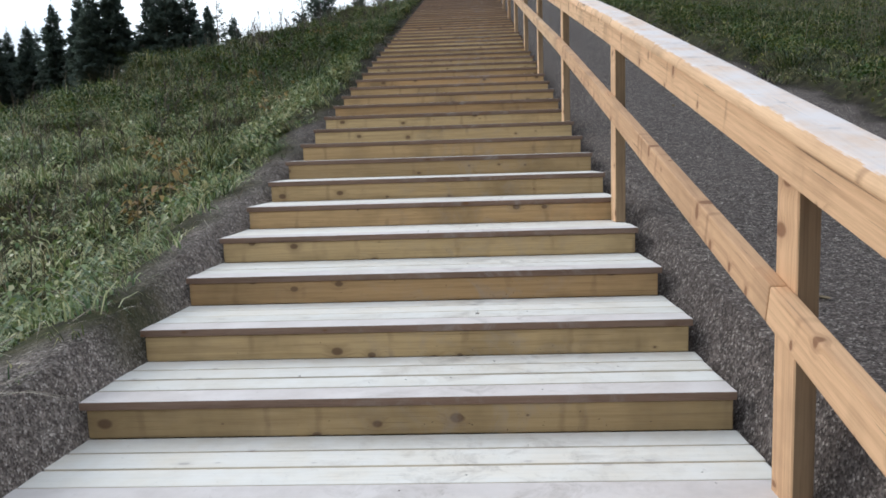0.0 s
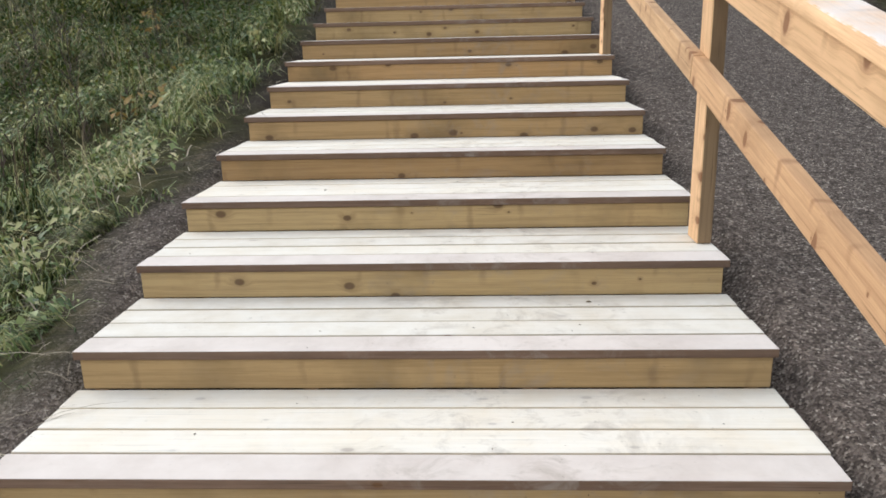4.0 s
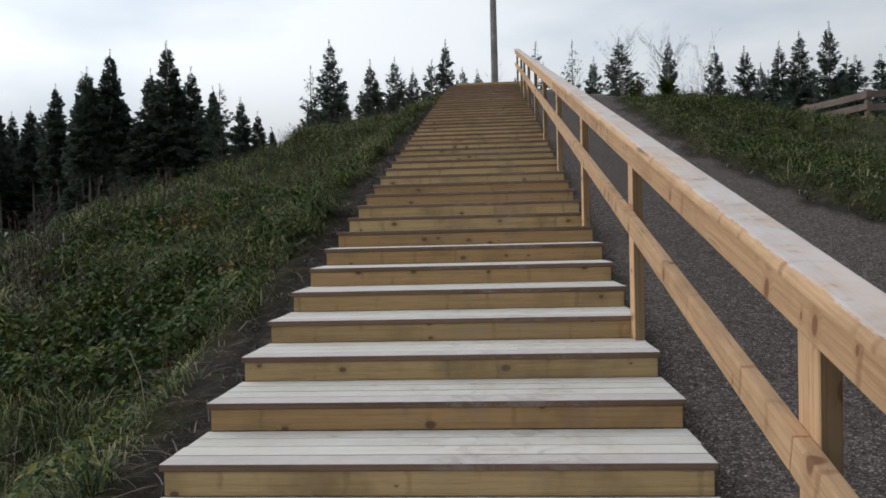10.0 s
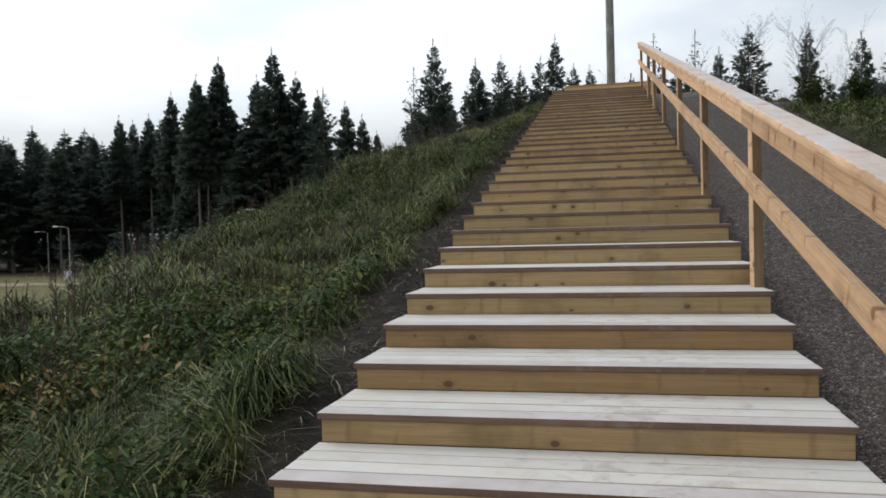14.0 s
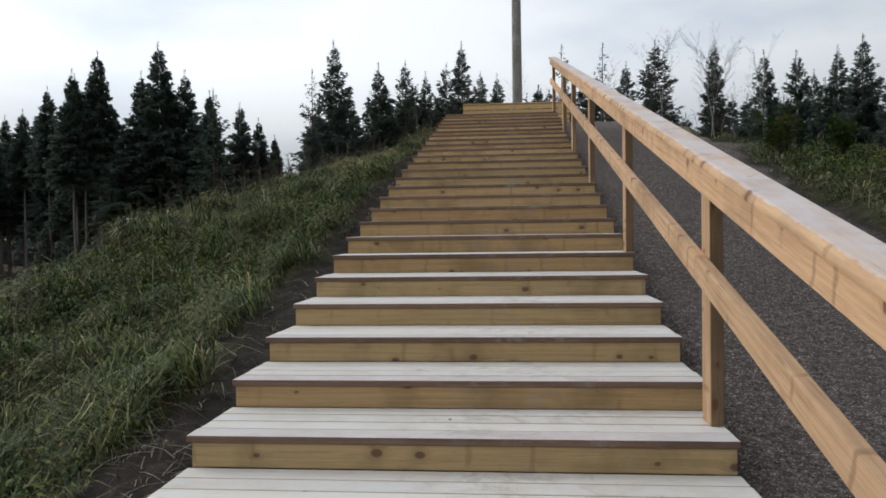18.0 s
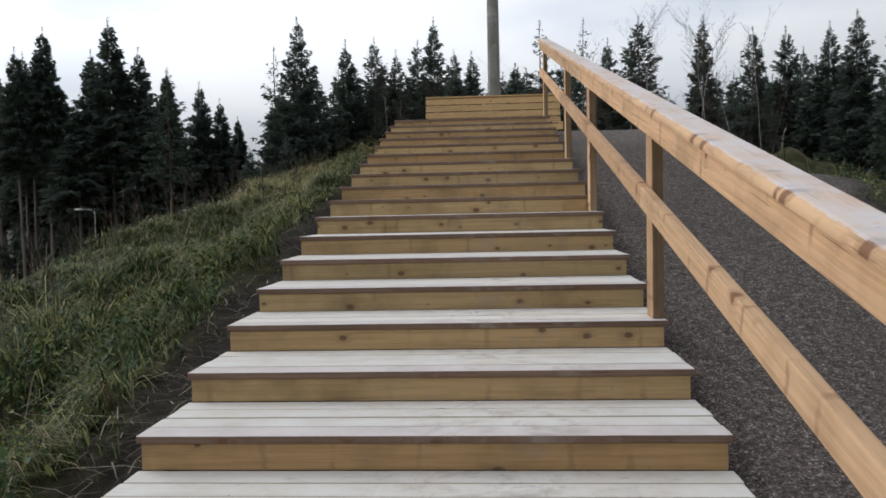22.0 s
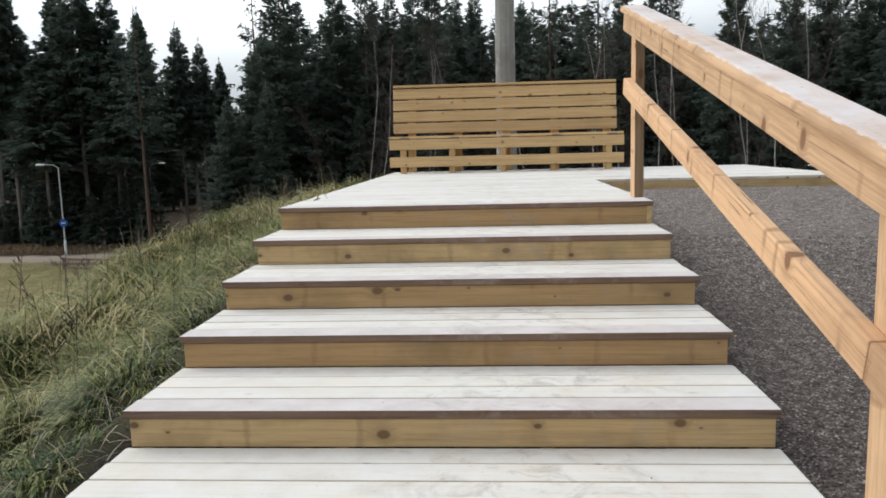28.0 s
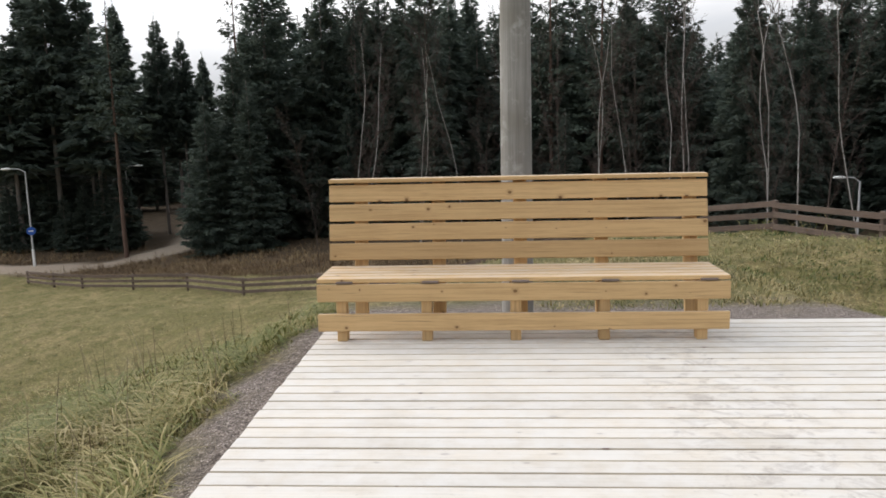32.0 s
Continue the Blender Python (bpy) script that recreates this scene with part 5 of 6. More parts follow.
def matted(n, x0, x1, y0, y1, keep, long, width):
    """Long grass beaten flat, lying in swirls."""
    x, y = scattered(n, x0, x1, y0, y1, keep)
    n = len(x)
    a = 2.6 * hump(x, y, 21, 1.6) + 1.5 * hump(x, y, 22, 0.6) + 3.6 + RNG.normal(0, 0.7, n)
    root = np.stack([x, y, rough_land(x, y) + RNG.uniform(0.01, 0.10, n) * (0.4 + patchy(x * 1.7, y * 1.7))], -1)
    return blades(root, a, long * RNG.uniform(0.6, 1.3, n), width * RNG.uniform(0.7, 1.3, n), RNG.uniform(0.8, 1.1, n), RNG.uniform(1.0, 1.6, n))


def field_mat():
    v, t = gather(matted(22000, -7.0, -1.2, -1.0, 11.0, left_keep, 0.32, 0.0036), matted(12000, -18.0, -5.0, 2.0, 26.0, left_keep, 0.45, 0.008),
                  matted(5000, 3.6, 9.0, 3.0, 16.0, right_keep, 0.3, 0.005),
                  matted(16000, -6.5, -1.3, -34.0, -20.0, lambda x, y: lower_bank(x, y) & ragged(-x, 4.0, 6.5), 0.24, 0.0026))
    stuff("matted_grass", v, t, PALE_GRASS, "pale yellow grass lying flat in swirls beside the deck", "grass")


PALE_GRASS = leafy("pale_lying_grass", [(0.0, (0.05, 0.085, 0.022)), (0.4, (0.17, 0.19, 0.06)), (0.7, (0.38, 0.32, 0.14)), (1.0, (0.66, 0.55, 0.32))], 0.6, 0.5, 0.2)
field_mat()
STRAW_GRASS = leafy("autumn_grass", [(0.0, (0.06, 0.078, 0.028)), (0.4, (0.18, 0.172, 0.07)), (0.66, (0.36, 0.29, 0.14)), (1.0, (0.64, 0.535, 0.33))], 0.6, 0.4, 0.25)
all_grass()


def dry_straw():
    # cut stalks lying on the bare strip and among the grass
    x, y = scattered(15000, -2.6, -1.05, -33.5, 6.2, lambda x, y: (-x < grass_edge(y) + 0.45) & (RNG.uniform(0, 1, len(x)) < 0.25 + 0.75 * patchy(x, y * 0.7)))
    n = len(x)
    root = np.stack([x, y, rough_land(x, y) + RNG.uniform(0.002, 0.02, n)], -1)
    lying = blades(root, RNG.uniform(0, 2 * np.pi, n), RNG.uniform(0.05, 0.24, n), RNG.uniform(0.0012, 0.0032, n), RNG.uniform(0.9, 1.1, n), RNG.uniform(1.45, 1.65, n))
    x, y = scattered(4200, -2.3, -1.1, -33.5, 0.0, lambda x, y: (-x < grass_edge(y) + 0.35) & (RNG.uniform(0, 1, len(x)) < 0.55 + 0.45 * smooth01((y + 24) / 5)))
    n = len(x)
    root = np.stack([x, y, rough_land(x, y) + 0.015], -1)
    stalks = blades(root, RNG.uniform(0, 2 * np.pi, n), RNG.uniform(0.15, 0.5, n), RNG.uniform(0.0016, 0.0036, n), RNG.uniform(0.95, 1.05, n), RNG.uniform(1.35, 1.6, n))
    v, t = gather(lying, stalks)
    stuff("straw_litter", v, t, LITTER, "grey-brown cut stalks and straw strewn on the dark soil", "straw")
    x, y = scattered(3200, -7.0, -1.5, -33.0, 7.0, left_keep)
    n = len(x)
    root = np.stack([x, y, rough_land(x, y)], -1)
    up = blades(root, RNG.uniform(0, 2 * np.pi, n), RNG.uniform(0.3, 0.62, n), RNG.uniform(0.0016, 0.003, n), RNG.uniform(0.0, 0.5, n), RNG.uniform(0.0, 0.3, n))
    x, y = scattered(450, -5.4, -1.4, -33.0, -4.0, lambda x, y: left_keep(x, y) & (patchy(x + 3, y) > 0.58))
    dead = tussocks(x, y, 22, 0.38, 0.14, 0.0036)
    x, y = scattered(1400, 3.2, 12, -30.0, 0.5, right_keep)
    n = len(x)
    root = np.stack([x, y, rough_land(x, y)], -1)
    r = blades(root, RNG.uniform(0, 2 * np.pi, n), RNG.uniform(0.2, 0.5, n), RNG.uniform(0.002, 0.004, n), RNG.uniform(0.0, 0.7, n), RNG.uniform(0.0, 0.5, n))
    v, t = gather(up, dead, r)
    stuff("dry_straw", v, t, STRAW, "dry cut straw and dead grass beside the stair", "straw")


dry_straw()


def weeds():
    x, y = scattered(3400, -6.0, -1.4, -23.0, -5.0, lambda x, y: left_keep(x, y) & (hump(x, y, 11, 1.1) > -0.2))
    a = gather(leaves(x, y, 18, 0.034, 0.26, 0.16), leaves(x[::6], y[::6], 12, 0.052, 0.30, 0.13))
    x, y = scattered(1500, 3.5, 11, -30.0, -3.0, lambda x, y: right_keep(x, y) & (hump(x, y, 12, 1.0) > -0.1))
    b = leaves(x, y, 14, 0.04, 0.18, 0.18)
    v, t = gather(a, b)
    stuff("weeds", v, t, WEED, "dark green broad-leaved weeds among the grass", "weeds")
    spots = [(-2.6, -14.6, 1.3), (-3.1, -14.6, 0.6), (-2.17, -26.3, 1.0), (-2.05, -16.3, 0.4), (-2.9, -21.0, 0.6), (-1.75, -27.4, 0.7), (-2.4, -25.6, 0.5), (-3.2, -14.6, 0.6), (-1.9, -23.4, 0.4), (-2.7, -29.0, 0.6)]
    sx, sy = [], []
    for px, py, k in spots:
        n = int(6 * k) + 2
        sx += list(px + RNG.normal(0, 0.16 * k, n))
        sy += list(py + RNG.normal(0, 0.2 * k, n))
    v, t = leaves(np.array(sx), np.array(sy), 7, 0.055, 0.24, 0.09)
    v = v + np.array([0, 0, 0.13])
    stuff("yellow_weeds", v, t, YELLOW_LEAF, "yellowed and withered leaves of weeds on the bank", "weeds")


weeds()


def dead_stalks():
    r = random.Random(31)
    c = Cloud()
    for i in range(900):
        x, y = -1.9 - abs(r.gauss(0, 1.9)), r.uniform(-32, 3)
        if r.random() > 0.35 + 0.65 * float(patchy(x, y)):
            continue
        z = float(rough_land(x, y))
        h = r.uniform(0.3, 0.62)
        p = np.array([x, y, z])
        q = p + np.array([r.gauss(0, 0.06), r.gauss(0, 0.06), h])
        c.stick(p, q, 0.0032, 0.002, 3)
        for k in range(r.randint(2, 6)):
            s = p + (q - p) * r.uniform(0.55, 1.0)
            t = r.uniform(0, 6.28)
            c.stick(s, s + np.array([math.cos(t), math.sin(t), 1.2]) * r.uniform(0.02, 0.07), 0.002, 0.004, 3)
    ob = new("dead_stalks", c.mesh("dead_stalks", TWIGS))
    tagged(ob, "brown withered upright stalks of weeds on the bank", "weeds", kind="stuff")


dead_stalks()


def gravel_stones():
    """Loose chips of stone on the path and the strips beside the stair."""
    n = 42000
    x, y = RNG.uniform(1.06, 3.9, n), RNG.uniform(-33.5, 2.4, n)
    k = x < gravel_edge(y) + 0.2
    x2, y2 = RNG.uniform(-1.8, -1.06, 5000), RNG.choice([-33.5, 0.0], 5000) + RNG.uniform(0.0, 6.5, 5000)
    x, y = np.concatenate([x[k], x2]), np.concatenate([y[k], y2])
    n = len(x)
    r = RNG.uniform(0.0022, 0.0055, n) * RNG.choice([0.8, 1.0, 1.4], n, p=[0.6, 0.34, 0.06])
    c = np.stack([x, y, rough_land(x, y) + r * 0.3], -1)
    shape = np.array([[1, 0, 0], [-0.5, 0.86, 0], [-0.5, -0.86, 0], [0.1, 0.1, 0.75]], float)
    turn = RNG.uniform(0, 2 * np.pi, n)
    jit = shape[None] * RNG.uniform(0.6, 1.3, (n, 4, 1))
    vx = jit[:, :, 0] * np.cos(turn)[:, None] - jit[:, :, 1] * np.sin(turn)[:, None]
    vy = jit[:, :, 0] * np.sin(turn)[:, None] + jit[:, :, 1] * np.cos(turn)[:, None]
    v = c[:, None, :] + np.stack([vx, vy, jit[:, :, 2]], -1) * r[:, None, None]
    b = (np.arange(n) * 4)[:, None]
    t = np.concatenate([b + [0, 1, 3], b + [1, 2, 3], b + [2, 0, 3]], 1).reshape(-1, 3)
    m = leafy("gravel_chips", [(0.0, (0.03, 0.026, 0.024)), (0.5, (0.10, 0.086, 0.08)), (0.88, (0.22, 0.195, 0.18)), (1.0, (0.55, 0.51, 0.47))], 0.9, 0.1)
    stuff("gravel_stones", v.reshape(-1, 3), t, m, "brownish grey crushed gravel of the path", "gravel")


gravel_stones()


def scrub():
    """Brown undergrowth and withered tall grass along the edge of the wood."""
    x = RNG.uniform(-46, 12, 2400)
    y = 37.5 - 0.45 * x + np.abs(RNG.normal(0, 5.0, 2400))
    k = field_road(x, y) < 0.1
    x, y = x[k], y[k]
    v, t = tussocks(x, y, 13, 0.75, 0.6, 0.013)
    m = leafy("brown_scrub", [(0.0, (0.06, 0.04, 0.026)), (0.5, (0.17, 0.115, 0.065)), (1.0, (0.38, 0.29, 0.16))], 0.85, 0.5, 0.15, 0.35)
    stuff("undergrowth", v, t, m, "brown withered undergrowth along the edge of the wood", "undergrowth")


scrub()


def litter_on_steps():
    """Crumbs of soil, bits of bark and leaf trodden on to the boards."""
    r = random.Random(12)
    c = Cloud()
    for i in range(330):
        n = r.randint(0, STEPS - 2) if r.random() < 0.7 else r.randint(50, 63)
        x = r.uniform(-0.98, 0.98) if r.random() < 0.4 else r.gauss(0.35, 0.35)
        if abs(x) > 1.0:
            continue
        p = np.array([x, -n * GO + r.uniform(0.01, 0.44), -n * RISE + 0.003])
        s = r.uniform(0.0012, 0.0042) * (2.6 if r.random() < 0.06 else 1)
        a = r.uniform(0, 6.28)
        ring = [p + np.array([math.cos(a + k * 1.57) * s * r.uniform(0.6, 1.4), math.sin(a + k * 1.57) * s * r.uniform(0.2, 0.9), 0]) for k in range(4)]
        crest = p + np.array([0, 0, s * 0.5])
        for k in range(4):
            c.tri(ring[k], ring[(k + 1) % 4], crest)
    # mud splashed up the lower risers
    for i in range(260):
        n = r.randint(55, 64)
        p = np.array([r.gauss(0.3, 0.45), -n * GO + 0.0055, -n * RISE - 0.03 - r.uniform(0, 1) ** 0.6 * 0.09])
        if abs(p[0]) > 1.0:
            continue
        s = r.uniform(0.001, 0.0035)
        q = [p + np.array([math.cos(k * 2.1 + i) * s, -0.001, math.sin(k * 2.1 + i) * s * 0.8]) for k in range(3)]
        c.tri(q[0], q[1], q[2])
    m = leafy("soil_crumbs", [(0.0, (0.03, 0.022, 0.016)), (0.7, (0.09, 0.065, 0.045)), (1.0, (0.24, 0.17, 0.09))], 0.9, 0.1)
    tagged(new("soil_crumbs", c.mesh("soil_crumbs", m)), "crumbs of soil and leaf bits on the boards", "dirt", kind="stuff")


litter_on_steps()


def tall_dry_plants():
    """Tall bleached plants left standing by the corner of the fence."""
    x = np.array([5.4, 6.4, 7.8, 8.05, 9.2, 10.4, 11.3, 4.4])
    y = np.array([24.8, 24.3, 22.9, 22.6, 21.6, 20.2, 19.2, 25.6])
    v, t = tussocks(x, y, 40, 1.15, 0.35, 0.008)
    stuff("tall_dry_plants", v, t, PALE_GRASS, "tall bleached dry plants behind the plank fence", "weeds")


tall_dry_plants()


def right_turf():
    """A low mat of grass and leafy plants that ends raggedly at the gravel."""
    x, y = scattered(6500, 3.0, 7.0, -27.0, -2.0, lambda x, y: (x > gravel_edge(y) - 0.02) & ragged(x - gravel_edge(y), 1.5, 3.6))
    low = tussocks(x, y, 18, 0.15, 0.12, 0.0048, 2, (0.7, 1.5))
    stuff("turf_grass", *low, GRASS, "short matted grass along the edge of the gravel", "grass")
    x, y = scattered(2600, 3.0, 7.5, -27.0, -2.5, lambda x, y: (x > gravel_edge(y) + 0.04) & (hump(x, y, 15, 0.7) > -0.3) & ragged(x - gravel_edge(y), 1.5, 4.0))
    herbs = leaves(x, y, 20, 0.04, 0.14, 0.16)
    stuff("turf_herbs", *herbs, WEED, "low dark green leafy plants on the turf bank", "weeds")
    x, y = scattered(1500, 3.0, 7.5, -27.0, -2.5, lambda x, y: (x > gravel_edge(y) - 0.1) & (hump(x, y, 16, 0.8) > 0.1) & ragged(x - gravel_edge(y), 1.5, 4.0))
    dead = tussocks(x, y, 16, 0.17, 0.14, 0.0045, 2, (0.8, 1.5))
    stuff("withered_grass", *dead, LITTER, "brown withered grass lying on the turf bank", "grass")


right_turf()


def deck_side():
    """Thick grass lying in swathes between the deck's gravel edge and the field."""
    x, y = scattered(3000, -4.6, -1.2, -0.5, 9.0, lambda x, y: (-x > grass_edge(y) - 0.03) & clumped(x, y))
    green = tussocks(x, y, 26, 0.34, 0.13, 0.0042, 3, (0.9, 1.6))
    v, t = gather(green, matted(14000, -4.0, -1.2, 0.0, 8.0, lambda x, y: (-x > grass_edge(y) + 0.02) & clumped(x, y), 0.30, 0.004))
    stuff("swathe_grass", v, t, PALE_GRASS, "thick green and straw-coloured grass lying beside the deck", "grass")


def straw_heap():
    """Bleached grass standing and lying in a heap on the bank, with dark dead stems about it."""
    n = 900
    x, y = -4.15 + RNG.normal(0, 0.42, n), -16.2 + RNG.normal(0, 0.55, n)
    root = np.stack([x, y, rough_land(x, y) + RNG.uniform(0, 0.16, n)], -1)
    lying = blades(root, RNG.uniform(0, 2 * np.pi, n), RNG.uniform(0.15, 0.45, n), RNG.uniform(0.003, 0.006, n), RNG.uniform(0.7, 1.1, n), RNG.uniform(0.9, 1.6, n))
    n = 160
    x, y = -4.12 + RNG.normal(0, 0.12, n), -15.75 + RNG.normal(0, 0.14, n)
    root = np.stack([x, y, rough_land(x, y)], -1)
    up = blades(root, RNG.uniform(0, 2 * np.pi, n), RNG.uniform(0.35, 0.8, n), RNG.uniform(0.003, 0.005, n), RNG.uniform(0.0, 0.35, n), RNG.uniform(0.1, 0.7, n))
    stuff("straw_heap", *gather(lying, up), LITTER, "bleached heap of dead grass on the bank", "straw")
    c = Cloud()
    r = random.Random(8)
    for i in range(56):
        px, py, k = ((-3.9, -14.7, 0.35), (-3.6, -13.8, 0.4), (-3.2, -13.2, 0.5), (-4.3, -15.2, 0.3))[i % 4]
        x, y = r.gauss(px, k), r.gauss(py, k)
        p = np.array([x, y, float(rough_land(x, y))])
        q = p + np.array([r.gauss(0, 0.05), r.gauss(0, 0.05), r.uniform(0.35, 0.75)])
        c.stick(p, q, 0.005, 0.003, 3)
        for b in range(r.randint(3, 7)):
            s = p + (q - p) * r.uniform(0.5, 1.0)
            t = r.uniform(0, 6.28)
            c.stick(s, s + np.array([math.cos(t), math.sin(t), 1.4]) * r.uniform(0.02, 0.06), 0.003, 0.006, 3)
    tagged(new("dead_stems", c.mesh("dead_stems", TWIGS)), "dark dead stems of weeds standing on the bank", "weeds", kind="stuff")


def far_side():
    """Short tufty grass behind the deck, up to the fence."""
    x, y = scattered(5200, 0.5, 12.0, 6.6, 22.5, lambda x, y: ragged(y, 10.0, 24.0) & (x < y * 0.62 + 1.5))
    short = tussocks(x, y, 14, 0.17, 0.16, 0.006, 2, (0.6, 1.5))
    stuff("tufty_grass", *short, STRAW_GRASS, "short tufts of green and brown grass behind the deck", "grass")
    x, y = scattered(900, 0.5, 12.0, 7.2, 20.0, lambda x, y: hump(x, y, 17, 1.1) > 0.0)
    stuff("field_herbs", *leaves(x, y, 16, 0.045, 0.12, 0.2), WEED, "low leafy plants in the grass behind the deck", "weeds")


def leafy_bank():
    """Dense dark leaves between the tussocks halfway up the bank."""
    x, y = scattered(2200, -4.6, -1.7, -20.5, -13.0, lambda x, y: left_keep(x, y) & (hump(x, y, 19, 0.7) > -0.25) & ragged(-x, 3.4, 4.6))
    stuff("bank_herbs", *leaves(x, y, 18, 0.05, 0.30, 0.15), WEED, "dense green leafy plants between the tussocks", "weeds")


leafy_bank()
deck_side()
straw_heap()
far_side()


# ---- fences, lamps and small things ----
def fence(points, label, material):
    top = thing("rail_fence", label, "fence")
    r = random.Random(len(points) * 7)
    last = None
    for (x0, y0), (x1, y1) in zip(points, points[1:]):
        span = math.hypot(x1 - x0, y1 - y0)
        n = max(1, round(span / 4.2))
        for k in range(n):
            ax, ay = x0 + (x1 - x0) * k / n, y0 + (y1 - y0) * k / n
            bx, by = x0 + (x1 - x0) * (k + 1) / n, y0 + (y1 - y0) * (k + 1) / n
            az, bz = float(land(ax, ay)), float(land(bx, by))
            for x, y, z in ([(ax, ay, az)] if last is None else []) + [(bx, by, bz)]:
                piece("post", board_mesh("post", 1.25, 0.12, 0.12, material, 0.012), top, pose(x, y, z + 0.285, 0, -90, r.uniform(0, 40)))
            last = True
            a, b = Vector((ax, ay, az)), Vector((bx, by, bz))
            d = b - a
            head = math.degrees(math.atan2(d.y, d.x))
            tilt = -math.degrees(math.atan2(d.z, math.hypot(d.x, d.y)))
            off = Vector((-d.y, d.x, 0)).normalized() * -0.08
            for h in (0.20, 0.50, 0.80):
                m = (a + b) / 2 + off
                piece("plank", board_mesh("plank", d.length + 0.1, 0.03, 0.16, material, 0.006), top,
                      pose(m.x, m.y, m.z + h + r.uniform(-0.02, 0.02), 0, 0, head) @ pose(0, 0, 0, 0, tilt + r.uniform(-0.3, 0.3), 0))
    return top


fence([(-31.4, 49.5), (-25.1, 45.0), (-20.9, 43.0), (-16.8, 41.0), (-12.3, 37.0), (-8.0, 35.0), (-2.0, 28.0), (6.55, 22.84), (8.0, 21.3), (9.75, 19.0), (12.5, 15.4)], "weathered brown plank fence across the lower field", OLD_FENCE)
fence([(8.0, 6.0), (8.0, 0.0), (8.3, -2.35), (9.03, -4.05), (16.5, -5.1)], "weathered brown three-plank fence on the turf bank", WEATHERED)


def street_lamp(x, y, head_z, label, sign=False, arm=1.2, towards=180.0):
    z = float(land(x, y))
    top = thing("street_lamp", label, "street lamp", "lamps along the track", at=(x, y, z))
    h = head_z - z
    bm = bmesh.new()
    tube(bm, (0, 0, -0.2), (0, 0, h - 0.25), 0.075, 0.05, 12)
    part("mast", bm, METAL, top)
    bm = bmesh.new()
    a = radians(towards)
    tip = Vector((math.cos(a) * arm, math.sin(a) * arm, h))
    mid = Vector((math.cos(a) * arm * 0.35, math.sin(a) * arm * 0.35, h - 0.05))
    tube(bm, (0, 0, h - 0.3), mid, 0.035, 0.032, 8)
    tube(bm, mid, tip, 0.032, 0.03, 8)
    part("arm", bm, METAL, top)
    bm = bmesh.new()
    bmesh.ops.create_uvsphere(bm, u_segments=14, v_segments=8, radius=1.0, matrix=Matrix.Translation(tip + Vector((math.cos(a) * 0.22, math.sin(a) * 0.22, -0.02))) @ Matrix.Rotation(a, 4, "Z") @ Matrix.Diagonal((0.38, 0.15, 0.09, 1)))
    part("lamp_head", bm, WHITE, top, "white lamp housing")
    if sign:
        bm = bmesh.new()
        d = Vector((-x, -y, 0)).normalized()
        q = d.to_track_quat("Z", "Y").to_matrix().to_4x4()
        bmesh.ops.create_cone(bm, cap_ends=True, segments=28, radius1=0.32, radius2=0.32, depth=0.02, matrix=Matrix.Translation(d * 0.1 + Vector((0, 0, 2.75))) @ q)
        disc = part("sign", bm, BLUE, top, "round blue traffic sign")
        bm = bmesh.new()
        m = Matrix.Translation(d * 0.114 + Vector((0, 0, 2.75))) @ q
        bmesh.ops.create_cube(bm, size=1.0, matrix=m @ Matrix.Diagonal((0.34, 0.09, 0.012, 1)))
        part("arrow", bm, WHITE, disc, "white arrow")
        bm = bmesh.new()
        tube(bm, (0, 0, 0), (0, 0, 1.3), 0.1, 0.1, 12)
        part("sleeve", bm, WHITE, top, "pale sleeve round the foot")
    return top


street_lamp(-35.5, 57.0, -0.55, "street lamp with a round blue sign beside the track", True, 1.1, 200)
street_lamp(-64.6, 64.0, -1.6, "street lamp with a white base at the edge of the field", False, 1.3, 200)
street_lamp(-84.0, 84.0, -1.9, "distant street lamp in front of the wood", False, 1.3, 200)
street_lamp(-31.9, 66.0, -0.8, "street lamp among the dark trees", False, 1.0, 0)
street_lamp(-10.4, 62.0, -1.5, "street lamp among the dark trees", False, 1.0, 180)
street_lamp(20.6, 43.5, -1.5, "street lamp behind the plank fence", False, 0.9, 180)


def lamp_box():
    bm = bmesh.new()
    box(bm, -0.35, 0.35, -0.3, 0.3, 0, 1.1)
    bmesh.ops.bevel(bm, geom=list(bm.edges), offset=0.03, segments=2, affect="EDGES")
    ob = part("white_box", bm, WHITE, None)
    ob.location = (-64.3, 63.2, float(land(-64.3, 63.2)))
    tagged(ob, "white cabinet at the foot of a street lamp", "cabinet")


lamp_box()


def overhead_cable(a, b, sag):
    c = Cloud()
    a, b = np.array(a), np.array(b)
    prev = a
    for i in range(1, 25):
        u = i / 24
        p = a + (b - a) * u - np.array([0, 0, sag * 4 * u * (1 - u)])
        c.stick(prev, p, 0.014, 0.014, 4)
        prev = p
    ob = new("overhead_cable", c.mesh("overhead_cable", CABLE))
    tagged(ob, "thin black overhead cable strung between lamp masts", "cable")


overhead_cable((-35.5, 57.0, -0.9), (-10.4, 62.0, -1.8), 0.5)
overhead_cable((-64.6, 64.0, -2.0), (-35.5, 57.0, -0.9), 0.6)


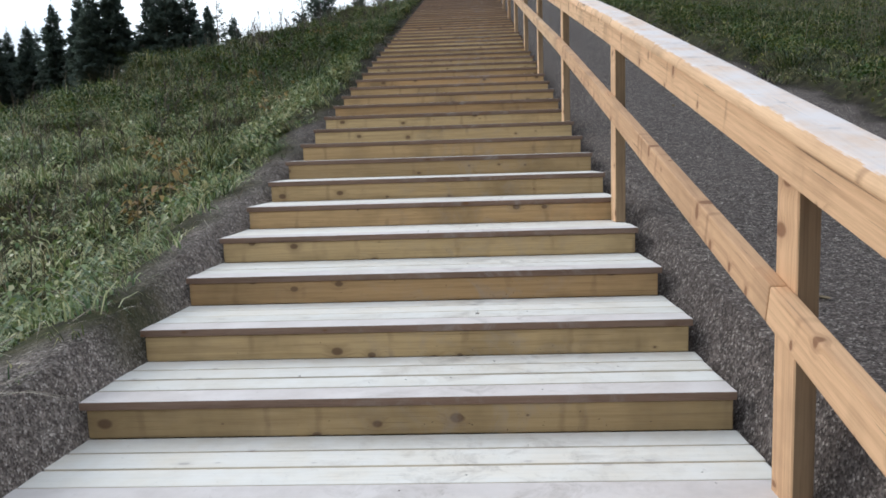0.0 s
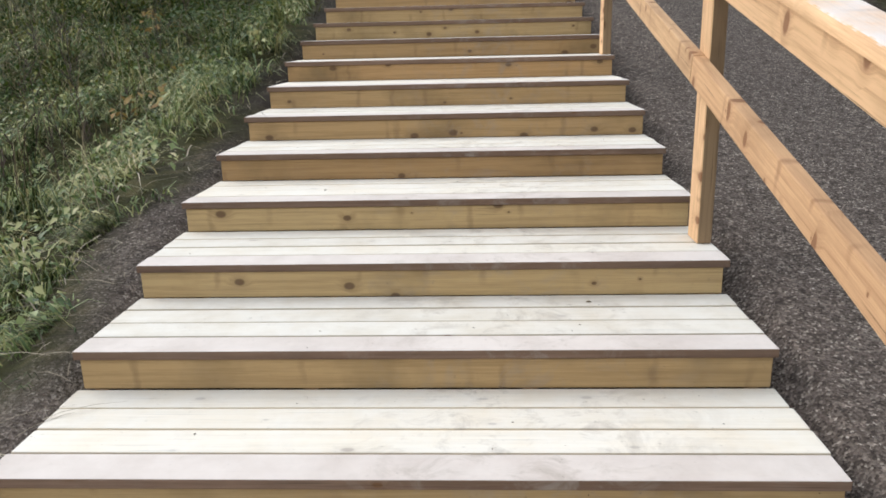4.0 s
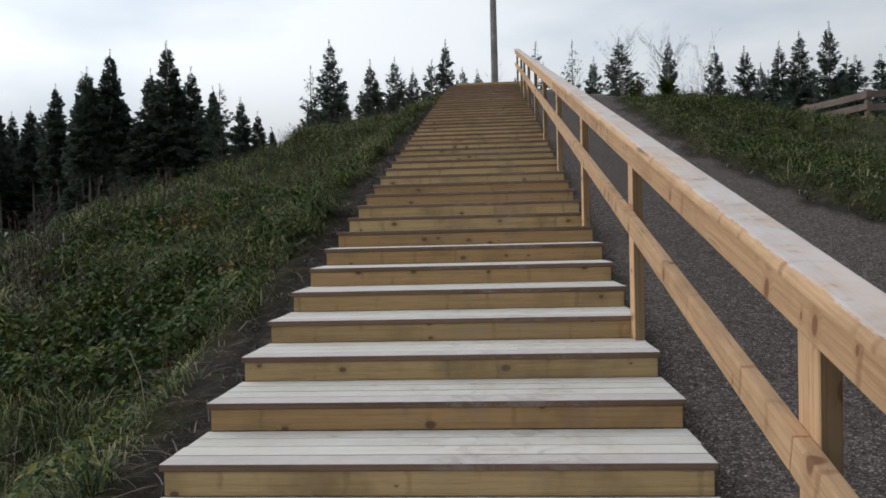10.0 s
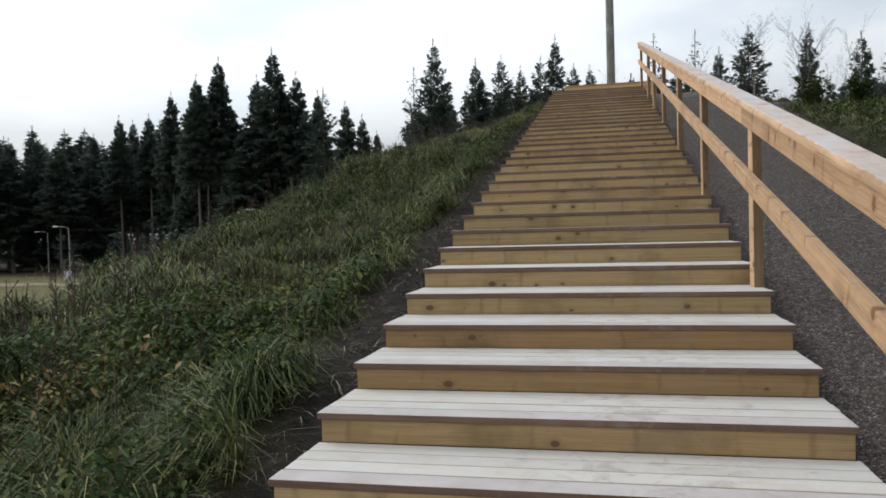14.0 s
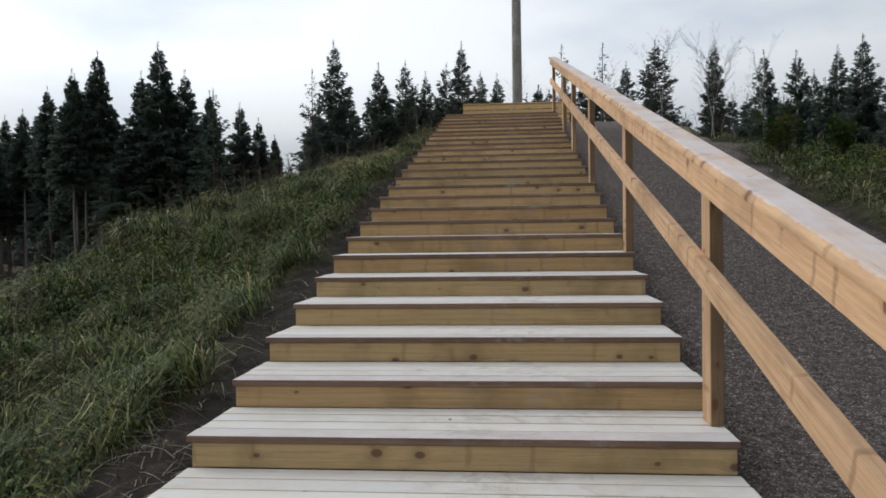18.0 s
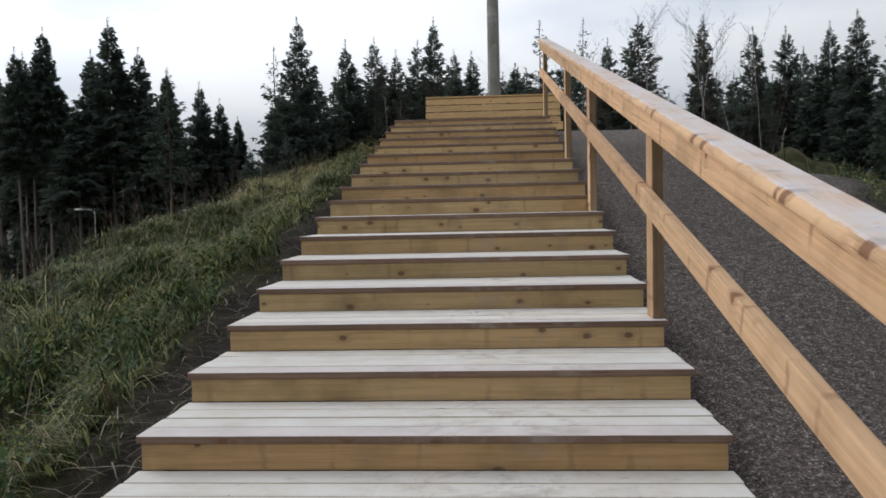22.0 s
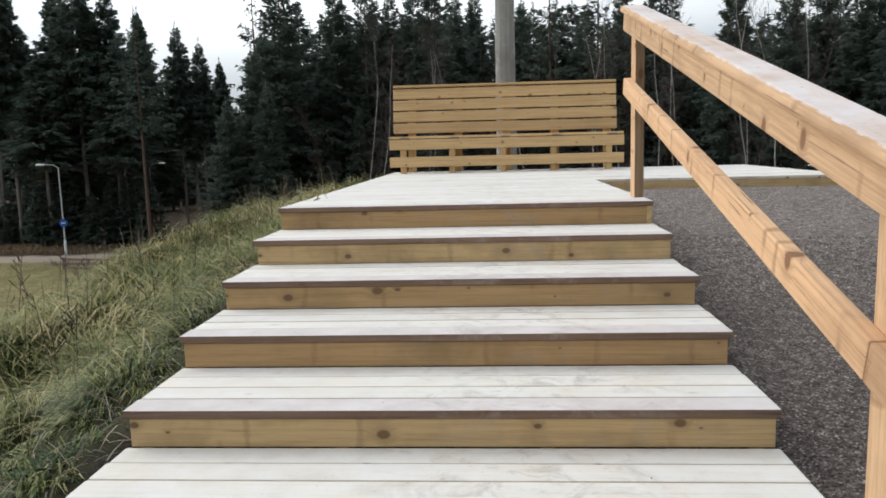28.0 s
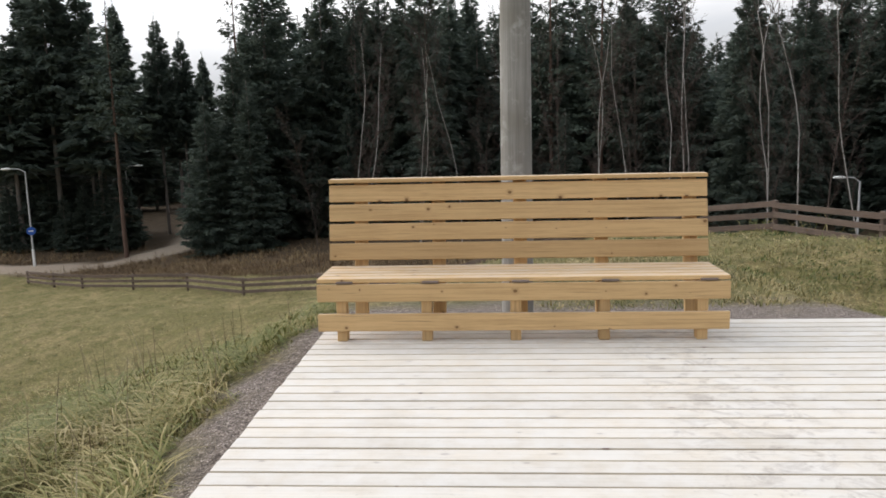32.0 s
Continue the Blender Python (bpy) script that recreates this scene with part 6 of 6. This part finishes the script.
def bush(x, y, h, seed, material, label):
    r = random.Random(seed)
    stems, lv = Cloud(), Cloud()
    z = float(rough_land(x, y))
    for i in range(16):
        t, s = r.uniform(0, 6.28), r.uniform(0.2, 0.55)
        q = np.array([math.cos(t) * s, math.sin(t) * s, 1.0]) * h * r.uniform(0.6, 1.05)
        stems.stick((0, 0, 0), q, 0.012, 0.004, 4)
        for k in range(26):
            p = q * r.uniform(0.3, 1.05) + np.array([r.gauss(0, 0.09), r.gauss(0, 0.09), r.gauss(0, 0.08)]) * h
            d = np.array([r.gauss(0, 1), r.gauss(0, 1), r.gauss(0, 0.6)])
            d = d / np.linalg.norm(d) * 0.06
            e = np.cross(d, (0.2, 0.5, 0.9)) * 0.45
            lv.tri(p - e, p + e, p + d)
    e = thing("bush", label, "bush", at=(x, y, z - 0.03))
    put_under(new("stems", stems.mesh("stems", TWIGS)), e)
    put_under(new("leaves", lv.mesh("leaves", material)), e)
    return e


bush(3.72, -4.1, 0.62, 4, WEED, "small half-bare leafy bush beside the gravel path")
bush(4.3, -4.6, 0.45, 5, WEED, "low green bush on the turf")


def grass_tuft_on_deck():
    c = Cloud()
    a = np.array([0.0, 0, 0.004])
    b = a + np.array([0.03, 0.0, 0.09])
    c.stick(a, b, 0.004, 0.003, 4)
    c.stick(b, b + np.array([0.035, 0.01, -0.085]), 0.003, 0.0015, 4)
    c.stick(a - np.array([0.02, 0, 0]), a + np.array([0.02, 0.01, 0.012]), 0.006, 0.004, 4)
    ob = new("grass_stem", c.mesh("grass_stem", STRAW))
    ob.location = (-0.95, 0.54, 0)
    tagged(ob, "bent dry grass stem lying on the deck", "grass stem")


grass_tuft_on_deck()


def dead_leaf(x, y, size, turn, label):
    """A curled leaf: two halves folded along the midrib."""
    bm = bmesh.new()
    spine = [bm.verts.new((0, (k / 4 - 0.5) * size, 0.012 * size * (k - 2) ** 2)) for k in range(5)]
    for s in (-1, 1):
        rim = [bm.verts.new((s * size * 0.36 * math.sin(math.pi * (0.1 + 0.8 * k / 4)), (k / 4 - 0.5) * size * 0.9, size * (0.10 + 0.02 * k))) for k in range(5)]
        for k in range(4):
            bm.faces.new([spine[k], spine[k + 1], rim[k + 1], rim[k]])
    ob = part("dead_leaf", bm, YELLOW_LEAF if size < 0.05 else STRAW, None)
    ob.matrix_basis = pose(x, y, float(rough_land(x, y)) + 0.004, 0, 0, turn)
    tagged(ob, label, "leaf")


for x, y, size, turn in ((1.65, -20.41, 0.06, 70), (1.26, -20.81, 0.05, 10), (1.14, -11.95, 0.04, 130), (1.9, -15.6, 0.045, 200), (2.3, -8.3, 0.05, 300), (1.5, -29.2, 0.05, 40), (2.1, -24.7, 0.045, 160)):
    dead_leaf(x, y, size, turn, "pale withered leaf lying on the gravel path")


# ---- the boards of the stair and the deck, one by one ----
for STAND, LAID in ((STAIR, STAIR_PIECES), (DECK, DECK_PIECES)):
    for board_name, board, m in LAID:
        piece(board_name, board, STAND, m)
